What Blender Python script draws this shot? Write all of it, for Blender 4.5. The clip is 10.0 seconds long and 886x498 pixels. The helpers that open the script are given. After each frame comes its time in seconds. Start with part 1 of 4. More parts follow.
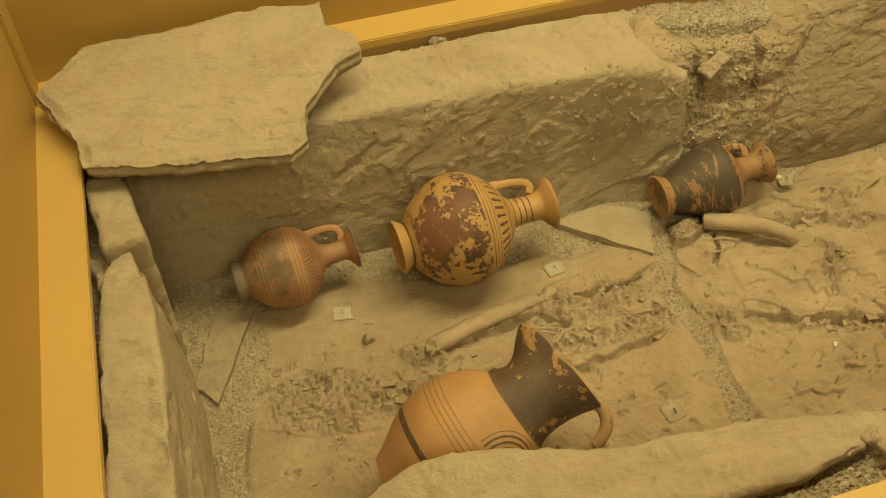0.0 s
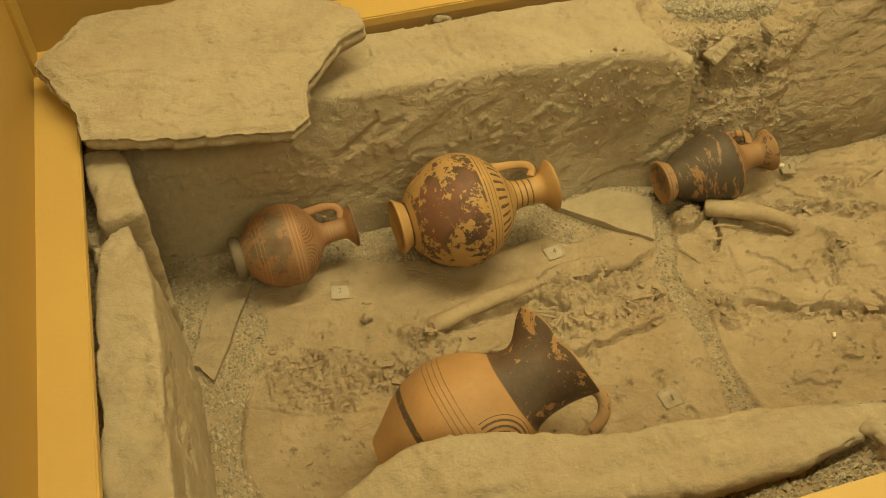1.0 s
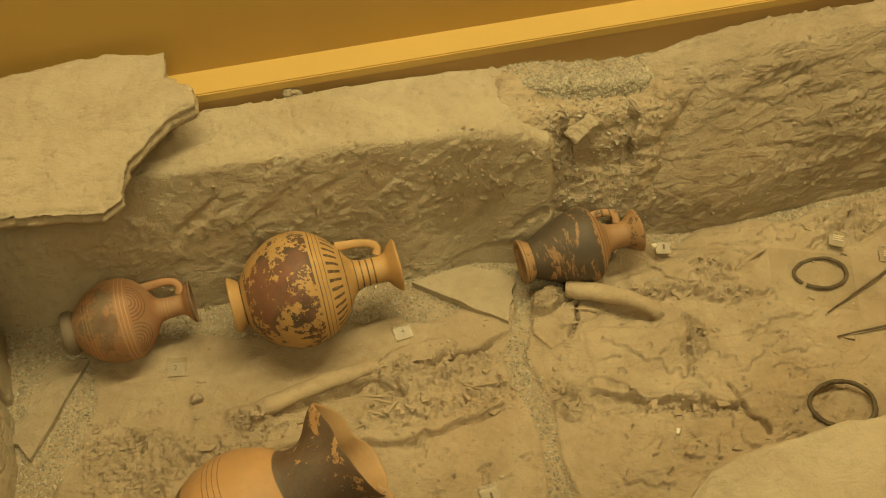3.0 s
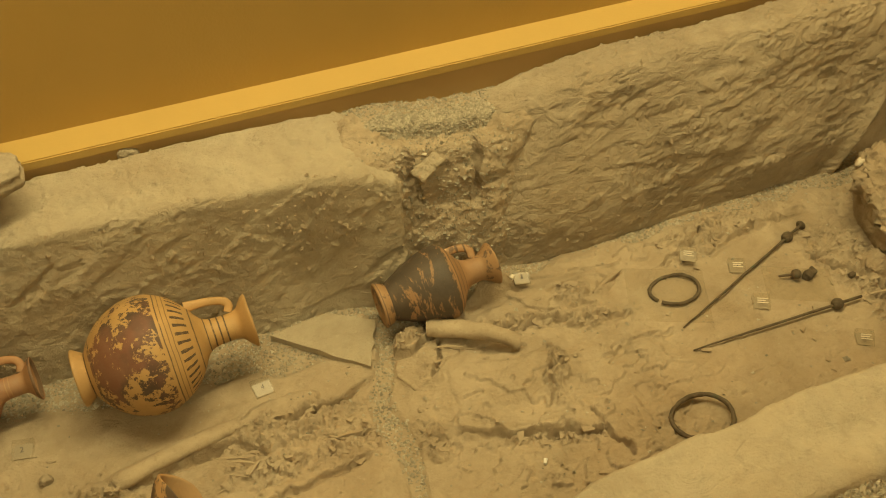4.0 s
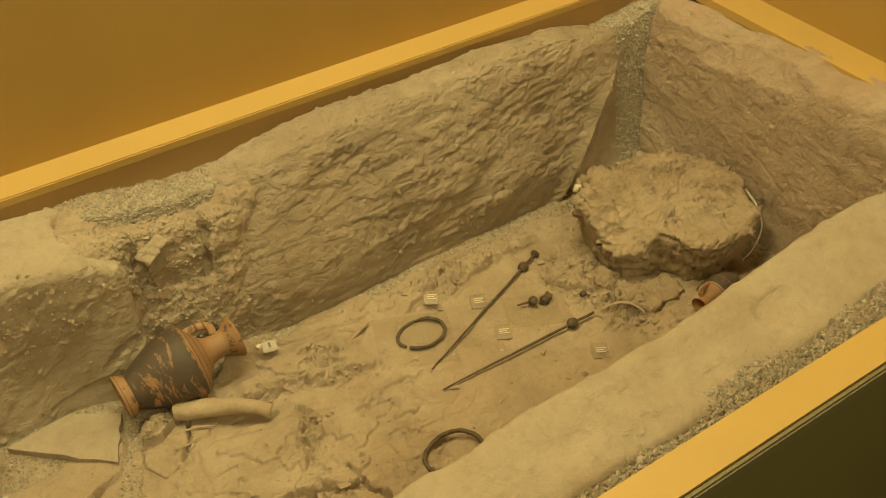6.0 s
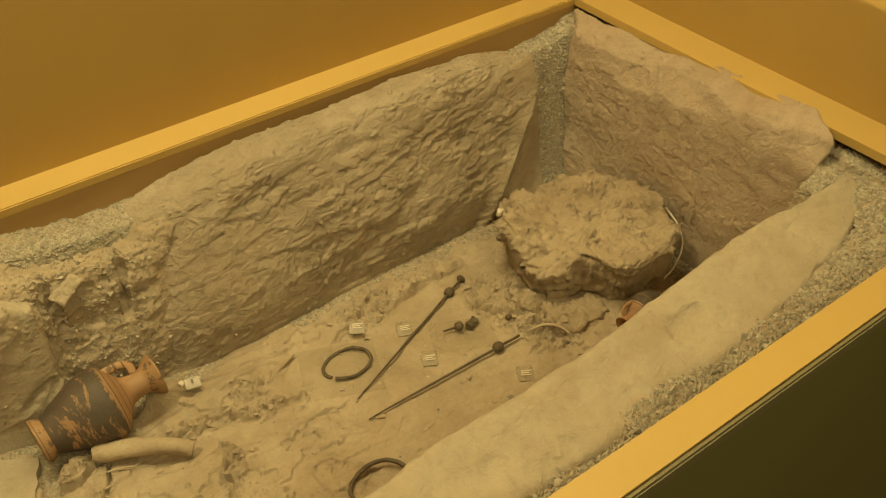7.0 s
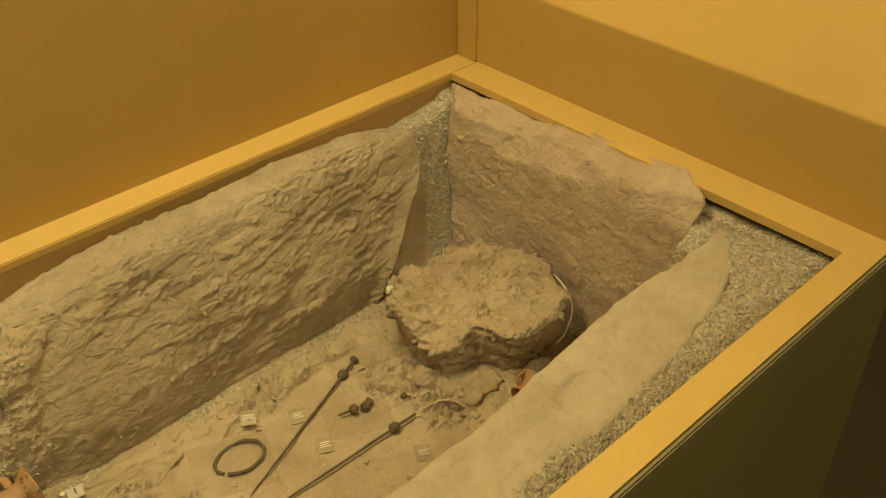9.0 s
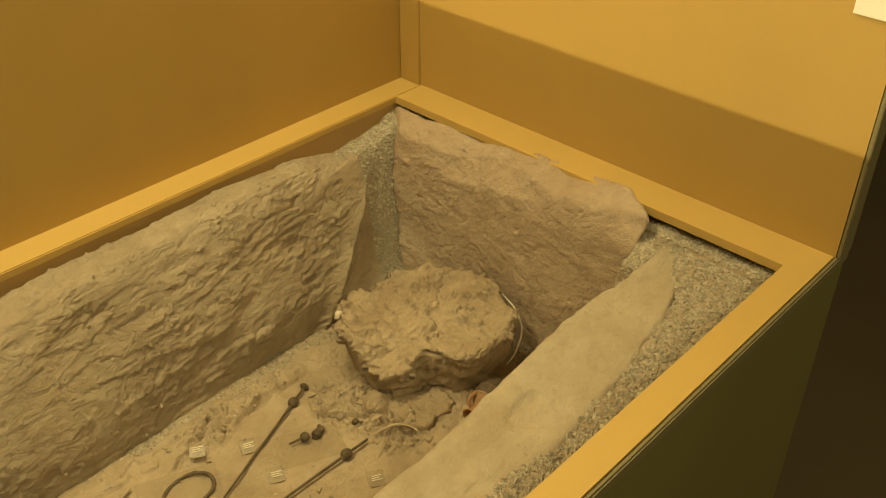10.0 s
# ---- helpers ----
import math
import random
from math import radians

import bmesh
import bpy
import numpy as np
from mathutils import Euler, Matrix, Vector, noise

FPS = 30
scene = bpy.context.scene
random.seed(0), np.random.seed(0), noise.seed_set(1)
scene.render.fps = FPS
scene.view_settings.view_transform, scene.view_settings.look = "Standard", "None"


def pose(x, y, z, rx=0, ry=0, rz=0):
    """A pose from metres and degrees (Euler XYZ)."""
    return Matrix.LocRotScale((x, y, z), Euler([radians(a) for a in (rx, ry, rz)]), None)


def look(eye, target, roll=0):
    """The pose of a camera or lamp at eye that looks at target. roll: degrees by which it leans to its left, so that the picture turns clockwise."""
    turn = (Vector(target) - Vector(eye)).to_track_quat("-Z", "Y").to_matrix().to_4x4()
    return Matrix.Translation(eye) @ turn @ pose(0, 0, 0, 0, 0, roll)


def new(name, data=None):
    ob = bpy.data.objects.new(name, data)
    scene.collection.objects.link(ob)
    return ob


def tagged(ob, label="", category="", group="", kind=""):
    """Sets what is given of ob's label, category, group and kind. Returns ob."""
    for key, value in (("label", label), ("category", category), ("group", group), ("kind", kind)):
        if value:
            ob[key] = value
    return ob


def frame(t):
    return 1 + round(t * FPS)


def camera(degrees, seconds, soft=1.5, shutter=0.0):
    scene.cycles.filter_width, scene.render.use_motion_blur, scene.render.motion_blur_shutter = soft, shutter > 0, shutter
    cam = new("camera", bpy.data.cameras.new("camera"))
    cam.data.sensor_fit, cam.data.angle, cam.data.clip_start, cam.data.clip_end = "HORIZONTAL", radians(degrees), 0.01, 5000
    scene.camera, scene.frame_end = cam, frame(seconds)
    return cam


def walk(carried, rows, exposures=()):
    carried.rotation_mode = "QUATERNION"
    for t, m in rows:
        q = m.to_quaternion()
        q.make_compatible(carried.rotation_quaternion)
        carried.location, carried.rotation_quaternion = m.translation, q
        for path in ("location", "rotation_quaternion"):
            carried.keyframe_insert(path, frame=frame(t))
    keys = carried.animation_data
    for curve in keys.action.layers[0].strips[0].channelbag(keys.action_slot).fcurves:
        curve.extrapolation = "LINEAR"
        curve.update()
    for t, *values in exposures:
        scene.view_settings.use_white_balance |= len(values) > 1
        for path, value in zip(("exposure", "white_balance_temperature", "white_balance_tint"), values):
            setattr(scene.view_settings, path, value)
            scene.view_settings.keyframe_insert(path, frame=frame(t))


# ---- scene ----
cam = camera(49.5, 10.0, soft=1.0)
PATH = [
    (0, (-0.043, -0.61, 0.849), (0.313, 0.709, -0.612), -2.6),
    (0.5, (-0.051, -0.605, 0.848), (0.311, 0.693, -0.629), -2.2),
    (1, (-0.047, -0.603, 0.845), (0.31, 0.683, -0.644), -1.0),
    (1.5, (0.025, -0.596, 0.854), (0.277, 0.697, -0.651), -1.6),
    (2, (0.119, -0.588, 0.861), (0.273, 0.726, -0.639), -3.7),
    (2.5, (0.165, -0.591, 0.863), (0.359, 0.744, -0.613), -3.5),
    (2.7, (0.176, -0.598, 0.865), (0.402, 0.743, -0.601), -3.1),
    (3.8, (0.241, -0.597, 0.868), (0.651, 0.74, -0.562), -2.0),
    (4, (0.251, -0.603, 0.861), (0.726, 0.736, -0.547), -1.7),
    (4.5, (0.283, -0.62, 0.864), (0.884, 0.704, -0.509), -1.4),
    (5, (0.301, -0.632, 0.867), (1.006, 0.663, -0.484), -1.0),
    (5.5, (0.323, -0.648, 0.869), (1.096, 0.624, -0.467), -0.8),
    (7, (0.38, -0.684, 0.875), (1.302, 0.539, -0.411), -0.3),
    (7.5, (0.389, -0.69, 0.881), (1.358, 0.523, -0.38), -0.2),
    (8, (0.397, -0.69, 0.886), (1.416, 0.511, -0.348), -0.1),
    (8.5, (0.41, -0.69, 0.885), (1.476, 0.498, -0.32), -0.1),
    (9, (0.418, -0.695, 0.885), (1.528, 0.477, -0.296), -0.2),
    (9.5, (0.42, -0.697, 0.887), (1.579, 0.448, -0.273), -0.2),
    (10, (0.425, -0.699, 0.887), (1.621, 0.422, -0.259), 0.2),
]
walk(cam, [(t, look(eye, target, roll)) for t, eye, target, roll in PATH])

# ---- light ----
world = bpy.data.worlds.new("room")
scene.world = world
world.use_nodes = True
world.node_tree.nodes["Background"].inputs[0].default_value = (1.0, 0.72, 0.36, 1)
world.node_tree.nodes["Background"].inputs[1].default_value = 0.16


def lamp(name, kind, m, energy, colour, size=0.1, size_y=None):
    data = bpy.data.lights.new(name, kind)
    data.energy, data.color = energy, colour
    if kind == "AREA":
        data.shape, data.size, data.size_y = "RECTANGLE", size, size_y or size
    else:
        data.shadow_soft_size = size
    ob = new(name, data)
    ob.matrix_world = m
    return ob


WARM = (1.0, 0.818, 0.375)
lamp("case_light", "AREA", look((0.55, 0.17, 1.50), (0.58, -0.02, 0.0)), 20.7, WARM, 1.3, 0.07)
# unseen area lamp, added to brighten the plinth front and lift the darks
lamp("front_fill", "AREA", look((0.6, -2.2, 2.7), (0.6, -1.2, 0.0)), 62, WARM, 2.4, 1.4)
lamp("room_spot", "SPOT", look((-2.3, 0.05, 1.43), (1.42, -0.1, 0.6)), 360, WARM, 0.004).data.spot_size = radians(40)

# ---- numeric noise ----


def lattice(ix, iy, iz, seed):
    h = (ix * 374761393 + iy * 668265263 + iz * 1442695041 + seed * 974634777) & 0xFFFFFFFF
    h = ((h ^ (h >> 13)) * 1274126177) & 0xFFFFFFFF
    h = ((h ^ (h >> 16)) * 2246822519) & 0xFFFFFFFF
    return ((h ^ (h >> 15)) & 0xFFFFFF) / float(0xFFFFFF)


def smooth_noise(p, seed=0):
    """Value noise in -1..1 at an array of points."""
    base = np.floor(p).astype(np.int64)
    f = p - base
    f = f * f * f * (f * (f * 6 - 15) + 10)
    base += 100000
    out = 0.0
    for dx in (0, 1):
        for dy in (0, 1):
            for dz in (0, 1):
                w = (f[:, 0] if dx else 1 - f[:, 0]) * (f[:, 1] if dy else 1 - f[:, 1]) * (f[:, 2] if dz else 1 - f[:, 2])
                out = out + w * lattice(base[:, 0] + dx, base[:, 1] + dy, base[:, 2] + dz, seed)
    return out * 2 - 1


def fbm(p, size, octaves=4, seed=0, gain=0.5, stretch=(1, 1, 1)):
    q, amp, out, total = p / (size * np.array(stretch, float)), 1.0, 0.0, 0.0
    for k in range(octaves):
        out = out + amp * smooth_noise(q * 2.03**k + 7.3 * k, seed + k)
        total += amp
        amp *= gain
    return out / total


def ridged(p, size, octaves=3, seed=0, stretch=(1, 1, 1)):
    q, amp, out, total = p / (size * np.array(stretch, float)), 1.0, 0.0, 0.0
    for k in range(octaves):
        out = out + amp * (1 - np.abs(smooth_noise(q * 2.1**k + 3.7 * k, seed + k)))
        total += amp
        amp *= 0.5
    return out / total


def billow(p, size, octaves=3, seed=0, stretch=(1, 1, 1)):
    """Round lumps with sharp creases between them, 0..1."""
    q, amp, out, total = p / (size * np.array(stretch, float)), 1.0, 0.0, 0.0
    for k in range(octaves):
        out = out + amp * np.abs(smooth_noise(q * 2.1**k + 5.1 * k, seed + k))
        total += amp
        amp *= 0.55
    return out / total


def step(a, b, x):
    t = np.clip((x - a) / (b - a), 0, 1)
    return t * t * (3 - 2 * t)


def lerp(x, xs, ys):
    return np.interp(x, xs, ys)


# ---- materials ----


class Nodes:
    def __init__(self, name, rough=0.8, metal=0.0):
        self.mat = bpy.data.materials.new(name)
        self.mat.use_nodes = True
        self.tree = self.mat.node_tree
        self.bsdf = self.tree.nodes["Principled BSDF"]
        self.bsdf.inputs["Roughness"].default_value = rough
        self.bsdf.inputs["Metallic"].default_value = metal
        self.space = self.add("ShaderNodeTexCoord").outputs["Object"]

    def add(self, kind):
        return self.tree.nodes.new(kind)

    def put(self, value, socket):
        if isinstance(value, (int, float)):
            socket.default_value = value
        elif isinstance(value, (tuple, list)):
            socket.default_value = (*value, 1) if len(value) == 3 and socket.type == "RGBA" else value
        else:
            self.tree.links.new(value, socket)

    def noise(self, size, detail=6, rough=0.6, stretch=None, warp=0.0):
        n = self.add("ShaderNodeTexNoise")
        n.inputs["Scale"].default_value = 1.0 / size
        n.inputs["Detail"].default_value = detail
        n.inputs["Roughness"].default_value = rough
        n.inputs["Distortion"].default_value = warp
        source = self.space
        if stretch:
            m = self.add("ShaderNodeMapping")
            m.inputs["Scale"].default_value = stretch
            self.put(source, m.inputs[0])
            source = m.outputs[0]
        self.put(source, n.inputs["Vector"])
        return n.outputs["Fac"]

    def math(self, op, a, b=0.0, c=0.0):
        n = self.add("ShaderNodeMath")
        n.operation = op
        for value, socket in zip((a, b, c), n.inputs):
            self.put(value, socket)
        return n.outputs[0]

    def ramp(self, fac, *stops):
        n = self.add("ShaderNodeValToRGB")
        e = n.color_ramp.elements
        while len(e) < len(stops):
            e.new(0.5)
        for el, (pos, col) in zip(e, stops):
            el.position = pos
            el.color = (col, col, col, 1) if isinstance(col, (int, float)) else (*col, 1)
        self.put(fac, n.inputs[0])
        return n.outputs[0]

    def mix(self, fac, a, b, how="MIX"):
        n = self.add("ShaderNodeMix")
        n.data_type, n.blend_type = "RGBA", how
        self.put(fac, n.inputs[0])
        self.put(a, n.inputs[6])
        self.put(b, n.inputs[7])
        return n.outputs[2]

    def colour(self, value):
        self.put(value, self.bsdf.inputs["Base Color"])
        return self

    def bump(self, height, depth=0.001, strength=1.0):
        n = self.add("ShaderNodeBump")
        n.inputs["Distance"].default_value = depth
        n.inputs["Strength"].default_value = strength
        self.put(height, n.inputs["Height"])
        self.put(n.outputs[0], self.bsdf.inputs["Normal"])
        return self


def stone_material(name, light, dark, rust, grain=0.004, relief=0.35):
    n = Nodes(name, 0.9)
    col = n.ramp(n.noise(0.09, 8, 0.62, warp=0.6), (0.34, dark), (0.62, light))
    col = n.mix(n.ramp(n.noise(0.22, 5, 0.6), (0.52, 0.0), (0.72, 0.55)), col, rust)
    col = n.mix(n.ramp(n.noise(0.013, 6, 0.7), (0.36, 0.22), (0.5, 0.0)), col, tuple(c * 0.65 for c in dark))
    col = n.mix(n.ramp(n.noise(0.006, 4, 0.7), (0.6, 0.0), (0.72, 0.35)), col, tuple(min(1, c * 1.25) for c in light))
    n.colour(col)
    flake = n.ramp(n.noise(0.022, 9, 0.62, (0.7, 1, 1.3), 0.7), (0.36, 0.0), (0.50, 0.6), (0.56, 0.66), (0.68, 1.0))
    fine = n.math("ADD", n.math("MULTIPLY", n.noise(0.018, 10, 0.70), 1.0), n.math("MULTIPLY", n.noise(grain, 4, 0.65), 0.36))
    n.bump(n.math("ADD", fine, n.math("MULTIPLY", flake, relief)), 0.0037)
    return n.mat


STONE = stone_material("pale_schist", (0.465, 0.40, 0.298), (0.385, 0.318, 0.228), (0.41, 0.315, 0.205), 0.004, 0.34)
STONE_BROWN = stone_material("brown_schist", (0.425, 0.352, 0.256), (0.325, 0.262, 0.184), (0.36, 0.275, 0.17), 0.004, 0.7)
STONE_END = stone_material("reddish_schist", (0.485, 0.385, 0.285), (0.385, 0.296, 0.212), (0.44, 0.305, 0.20), 0.004, 0.6)
SOIL = stone_material("packed_soil", (0.455, 0.37, 0.265), (0.345, 0.27, 0.182), (0.42, 0.315, 0.21), 0.003, 0.42)
CRUST = stone_material("encrusted_earth", (0.455, 0.365, 0.255), (0.335, 0.255, 0.168), (0.41, 0.285, 0.165), 0.004, 0.8)


def grit_material():
    n = Nodes("grey_grit", 0.85)
    info = n.add("ShaderNodeNewGeometry")
    col = n.ramp(info.outputs["Random Per Island"], (0.0, (0.21, 0.185, 0.14)), (0.5, (0.36, 0.32, 0.245)), (1.0, (0.54, 0.485, 0.38)))
    n.colour(n.mix(0.3, col, n.ramp(n.noise(0.004, 3), (0.3, (0.24, 0.21, 0.16)), (0.7, (0.48, 0.43, 0.34)))))
    return n.mat


GRIT = grit_material()


def paint_material(name, col, rough=0.55, wear=0.06):
    n = Nodes(name, rough)
    a = tuple(c * (1 - wear) for c in col)
    b = tuple(min(1, c * (1 + wear)) for c in col)
    tone = n.ramp(n.noise(0.35, 5, 0.6), (0.3, a), (0.7, b))
    n.colour(n.mix(n.ramp(n.noise(0.02, 6, 0.7), (0.62, 0.0), (0.8, 0.12)), tone, tuple(c * 0.6 for c in col)))
    n.bump(n.noise(0.003, 3, 0.5), 0.0002)
    return n.mat


ORANGE = paint_material("ochre_paint", (0.435, 0.287, 0.083), 0.5)
RIM = paint_material("ochre_rim_paint", (0.525, 0.358, 0.112), 0.5)
UNDER = paint_material("brown_ochre_paint", (0.42, 0.275, 0.115), 0.6)
GREEN = paint_material("dark_olive_paint", (0.165, 0.155, 0.055), 0.5)
ROOM = paint_material("dark_room_paint", (0.17, 0.125, 0.07), 0.8)
SEAL = paint_material("grey_seal", (0.19, 0.165, 0.09), 0.5)
CARD = paint_material("white_card", (0.78, 0.76, 0.72), 0.6, 0.03)


def bone_material():
    n = Nodes("old_bone", 0.75)
    col = n.ramp(n.noise(0.03, 7, 0.65, (0.4, 1, 1)), (0.35, (0.34, 0.265, 0.18)), (0.62, (0.45, 0.365, 0.255)))
    n.colour(n.mix(n.ramp(n.noise(0.006, 5, 0.7), (0.55, 0.0), (0.7, 0.5)), col, (0.24, 0.17, 0.10)))
    n.bump(n.noise(0.004, 6, 0.7), 0.0015)
    return n.mat


BONE = bone_material()


def bronze_material():
    n = Nodes("corroded_bronze", 0.7, 0.25)
    col = n.ramp(n.noise(0.012, 6, 0.7), (0.35, (0.070, 0.052, 0.033)), (0.55, (0.14, 0.105, 0.068)), (0.7, (0.085, 0.105, 0.068)))
    n.colour(col)
    n.bump(n.noise(0.003, 5, 0.7), 0.001)
    return n.mat


BRONZE = bronze_material()


def clear_material(name, tint, gloss):
    n = Nodes(name, 0.08)
    out = n.tree.nodes["Material Output"]
    see, shine, mixed = n.add("ShaderNodeBsdfTransparent"), n.add("ShaderNodeBsdfGlossy"), n.add("ShaderNodeMixShader")
    see.inputs[0].default_value = (*tint, 1)
    shine.inputs["Roughness"].default_value = gloss
    mixed.inputs[0].default_value = 0.05
    n.put(see.outputs[0], mixed.inputs[1])
    n.put(shine.outputs[0], mixed.inputs[2])
    n.put(mixed.outputs[0], out.inputs[0])
    return n.mat


ACRYLIC = clear_material("clear_acrylic", (0.95, 0.95, 0.93), 0.38)
THIN = clear_material("thin_acrylic", (0.985, 0.985, 0.975), 0.3)
INK = paint_material("grey_ink", (0.12, 0.10, 0.08), 0.7)
PLASTER = paint_material("cream_plaster", (0.62, 0.55, 0.44), 0.8)


def clay_material(name, ground, paint, bands=(), worn=0.5, patch=0.03, circles=(), edge=0.0009, paint_zone=None, dirt=0.25, band_colour=None, ring=0.0046, streak=None, flaked=0.0, tongues=None):
    """Painted pottery: bands (from, to) along the axis, circles (x, y, z, radius) of rings, and a worn painted zone."""
    n = Nodes(name, 0.6)
    sep = n.add("ShaderNodeSeparateXYZ")
    n.put(n.space, sep.inputs[0])
    z = n.math("ADD", sep.outputs[2], n.math("MULTIPLY", n.math("SUBTRACT", n.noise(0.02, 3), 0.5), 0.0016))
    col = n.ramp(n.noise(0.05, 6, 0.6), (0.3, tuple(c * 0.82 for c in ground)), (0.7, tuple(min(1, c * 1.15) for c in ground)))
    keep = n.ramp(n.noise(0.008, 6, 0.75, warp=0.5), (0.30, 0.25), (0.46, 1.0))

    def between(lo, hi):
        up = n.math("SMOOTH_MIN", 1.0, n.math("MULTIPLY", n.math("MAXIMUM", n.math("SUBTRACT", z, lo), 0.0), 1 / edge), 0.1)
        down = n.math("SMOOTH_MIN", 1.0, n.math("MULTIPLY", n.math("MAXIMUM", n.math("SUBTRACT", hi, z), 0.0), 1 / edge), 0.1)
        return n.math("MULTIPLY", up, down)

    if paint_zone:
        lo, hi, amount, colour2 = paint_zone
        cover = n.math("ADD", n.noise(patch, 7, 0.72, streak, 0.4), n.math("MULTIPLY", n.math("SUBTRACT", n.noise(0.0075, 6, 0.7), 0.5), flaked))
        spots = n.ramp(cover, (amount - 0.02, 0.0), (amount + 0.02, 1.0))
        tone = n.mix(n.ramp(n.noise(0.06, 3), (0.42, 0.0), (0.58, 1.0)), paint, colour2)
        col = n.mix(n.math("MULTIPLY", between(lo, hi), spots), col, tone)
    for lo, hi in bands:
        col = n.mix(n.math("MULTIPLY", between(lo, hi), keep), col, band_colour or paint)
    if tongues:
        lo, hi, count = tongues
        turn = n.math("MULTIPLY", n.math("ARCTAN2", sep.outputs[1], sep.outputs[0]), count)
        strokes = n.math("GREATER_THAN", n.math("ADD", n.math("SINE", turn), n.math("MULTIPLY", n.noise(0.006, 4), 1.6)), 1.25)
        col = n.mix(n.math("MULTIPLY", n.math("MULTIPLY", between(lo, hi), strokes), keep), col, paint)
    for x, y, zc, radius in circles:
        d = n.add("ShaderNodeVectorMath")
        d.operation = "DISTANCE"
        n.put(n.space, d.inputs[0])
        d.inputs[1].default_value = (x, y, zc)
        rings = n.math("GREATER_THAN", n.math("SINE", n.math("MULTIPLY", d.outputs["Value"], 2 * math.pi / ring)), 0.25)
        inside = n.math("LESS_THAN", d.outputs["Value"], radius)
        inside = n.math("MULTIPLY", inside, n.math("GREATER_THAN", sep.outputs[2], zc))
        col = n.mix(n.math("MULTIPLY", n.math("MULTIPLY", rings, inside), keep), col, paint)
    col = n.mix(n.ramp(n.noise(0.035, 5, 0.65), (0.42, 0.08), (0.72, dirt)), col, (0.33, 0.265, 0.185))
    col = n.mix(n.ramp(n.noise(0.004, 5, 0.8), (0.56, 0.0), (0.70, 0.35)), col, tuple(c * 0.55 for c in ground))
    n.colour(col)
    n.bump(n.math("ADD", n.noise(0.015, 6, 0.6), n.math("MULTIPLY", n.noise(0.003, 3), 0.2)), 0.0009)
    return n.mat


# ---- mesh helpers ----


def mesh_from(name, verts, faces, material, smooth=True):
    me = bpy.data.meshes.new(name)
    me.from_pydata(np.asarray(verts).tolist(), [], faces if isinstance(faces, list) else faces.tolist())
    me.polygons.foreach_set("use_smooth", [smooth] * len(me.polygons))
    me.materials.append(material)
    me.update()
    return me


def part(name, data, material, parent=None, label=""):
    """Links a bmesh or a mesh as one object, under its thing."""
    if isinstance(data, bmesh.types.BMesh):
        me = bpy.data.meshes.new(name)
        data.to_mesh(me)
        data.free()
        me.materials.append(material)
        data = me
    ob = new(name, data)
    if parent:
        ob.parent = parent
    if label:
        ob["label"] = label
    return ob


def box(x0, x1, y0, y1, z0, z1, bevel=0.0015):
    bm = bmesh.new()
    bmesh.ops.create_cube(bm, size=1)
    bmesh.ops.transform(bm, matrix=Matrix.Translation(((x0 + x1) / 2, (y0 + y1) / 2, (z0 + z1) / 2)) @ Matrix.Diagonal((x1 - x0, y1 - y0, z1 - z0, 1)), verts=bm.verts)
    if bevel:
        bmesh.ops.bevel(bm, geom=bm.edges[:], offset=bevel, segments=2, affect="EDGES")
    return bm


def block_grid(nx, ny, nz):
    """The skin of a cube of nx * ny * nz cells, in -1..1."""
    shape = (nx + 1, ny + 1, nz + 1)
    index = np.arange(np.prod(shape)).reshape(shape)
    quads = []
    for axis in range(3):
        for side, flip in ((0, True), (-1, False)):
            layer = np.take(index, side, axis=axis)
            if axis == 1:
                flip = not flip
            a, b, c, d = layer[:-1, :-1], layer[1:, :-1], layer[1:, 1:], layer[:-1, 1:]
            q = np.stack([a, b, c, d], -1).reshape(-1, 4)
            quads.append(q[:, ::-1] if flip else q)
    quads = np.concatenate(quads)
    used, inverse = np.unique(quads, return_inverse=True)
    grid = np.stack(np.unravel_index(used, shape), -1).astype(float)
    return grid / np.array([nx, ny, nz]) * 2 - 1, inverse.reshape(-1, 4)


def normals_of(v, f):
    n = np.cross(v[f[:, 2]] - v[f[:, 0]], v[f[:, 3]] - v[f[:, 1]])
    out = np.zeros_like(v)
    for k in range(4):
        np.add.at(out, f[:, k], n)
    return out / np.maximum(np.linalg.norm(out, axis=1, keepdims=True), 1e-12)


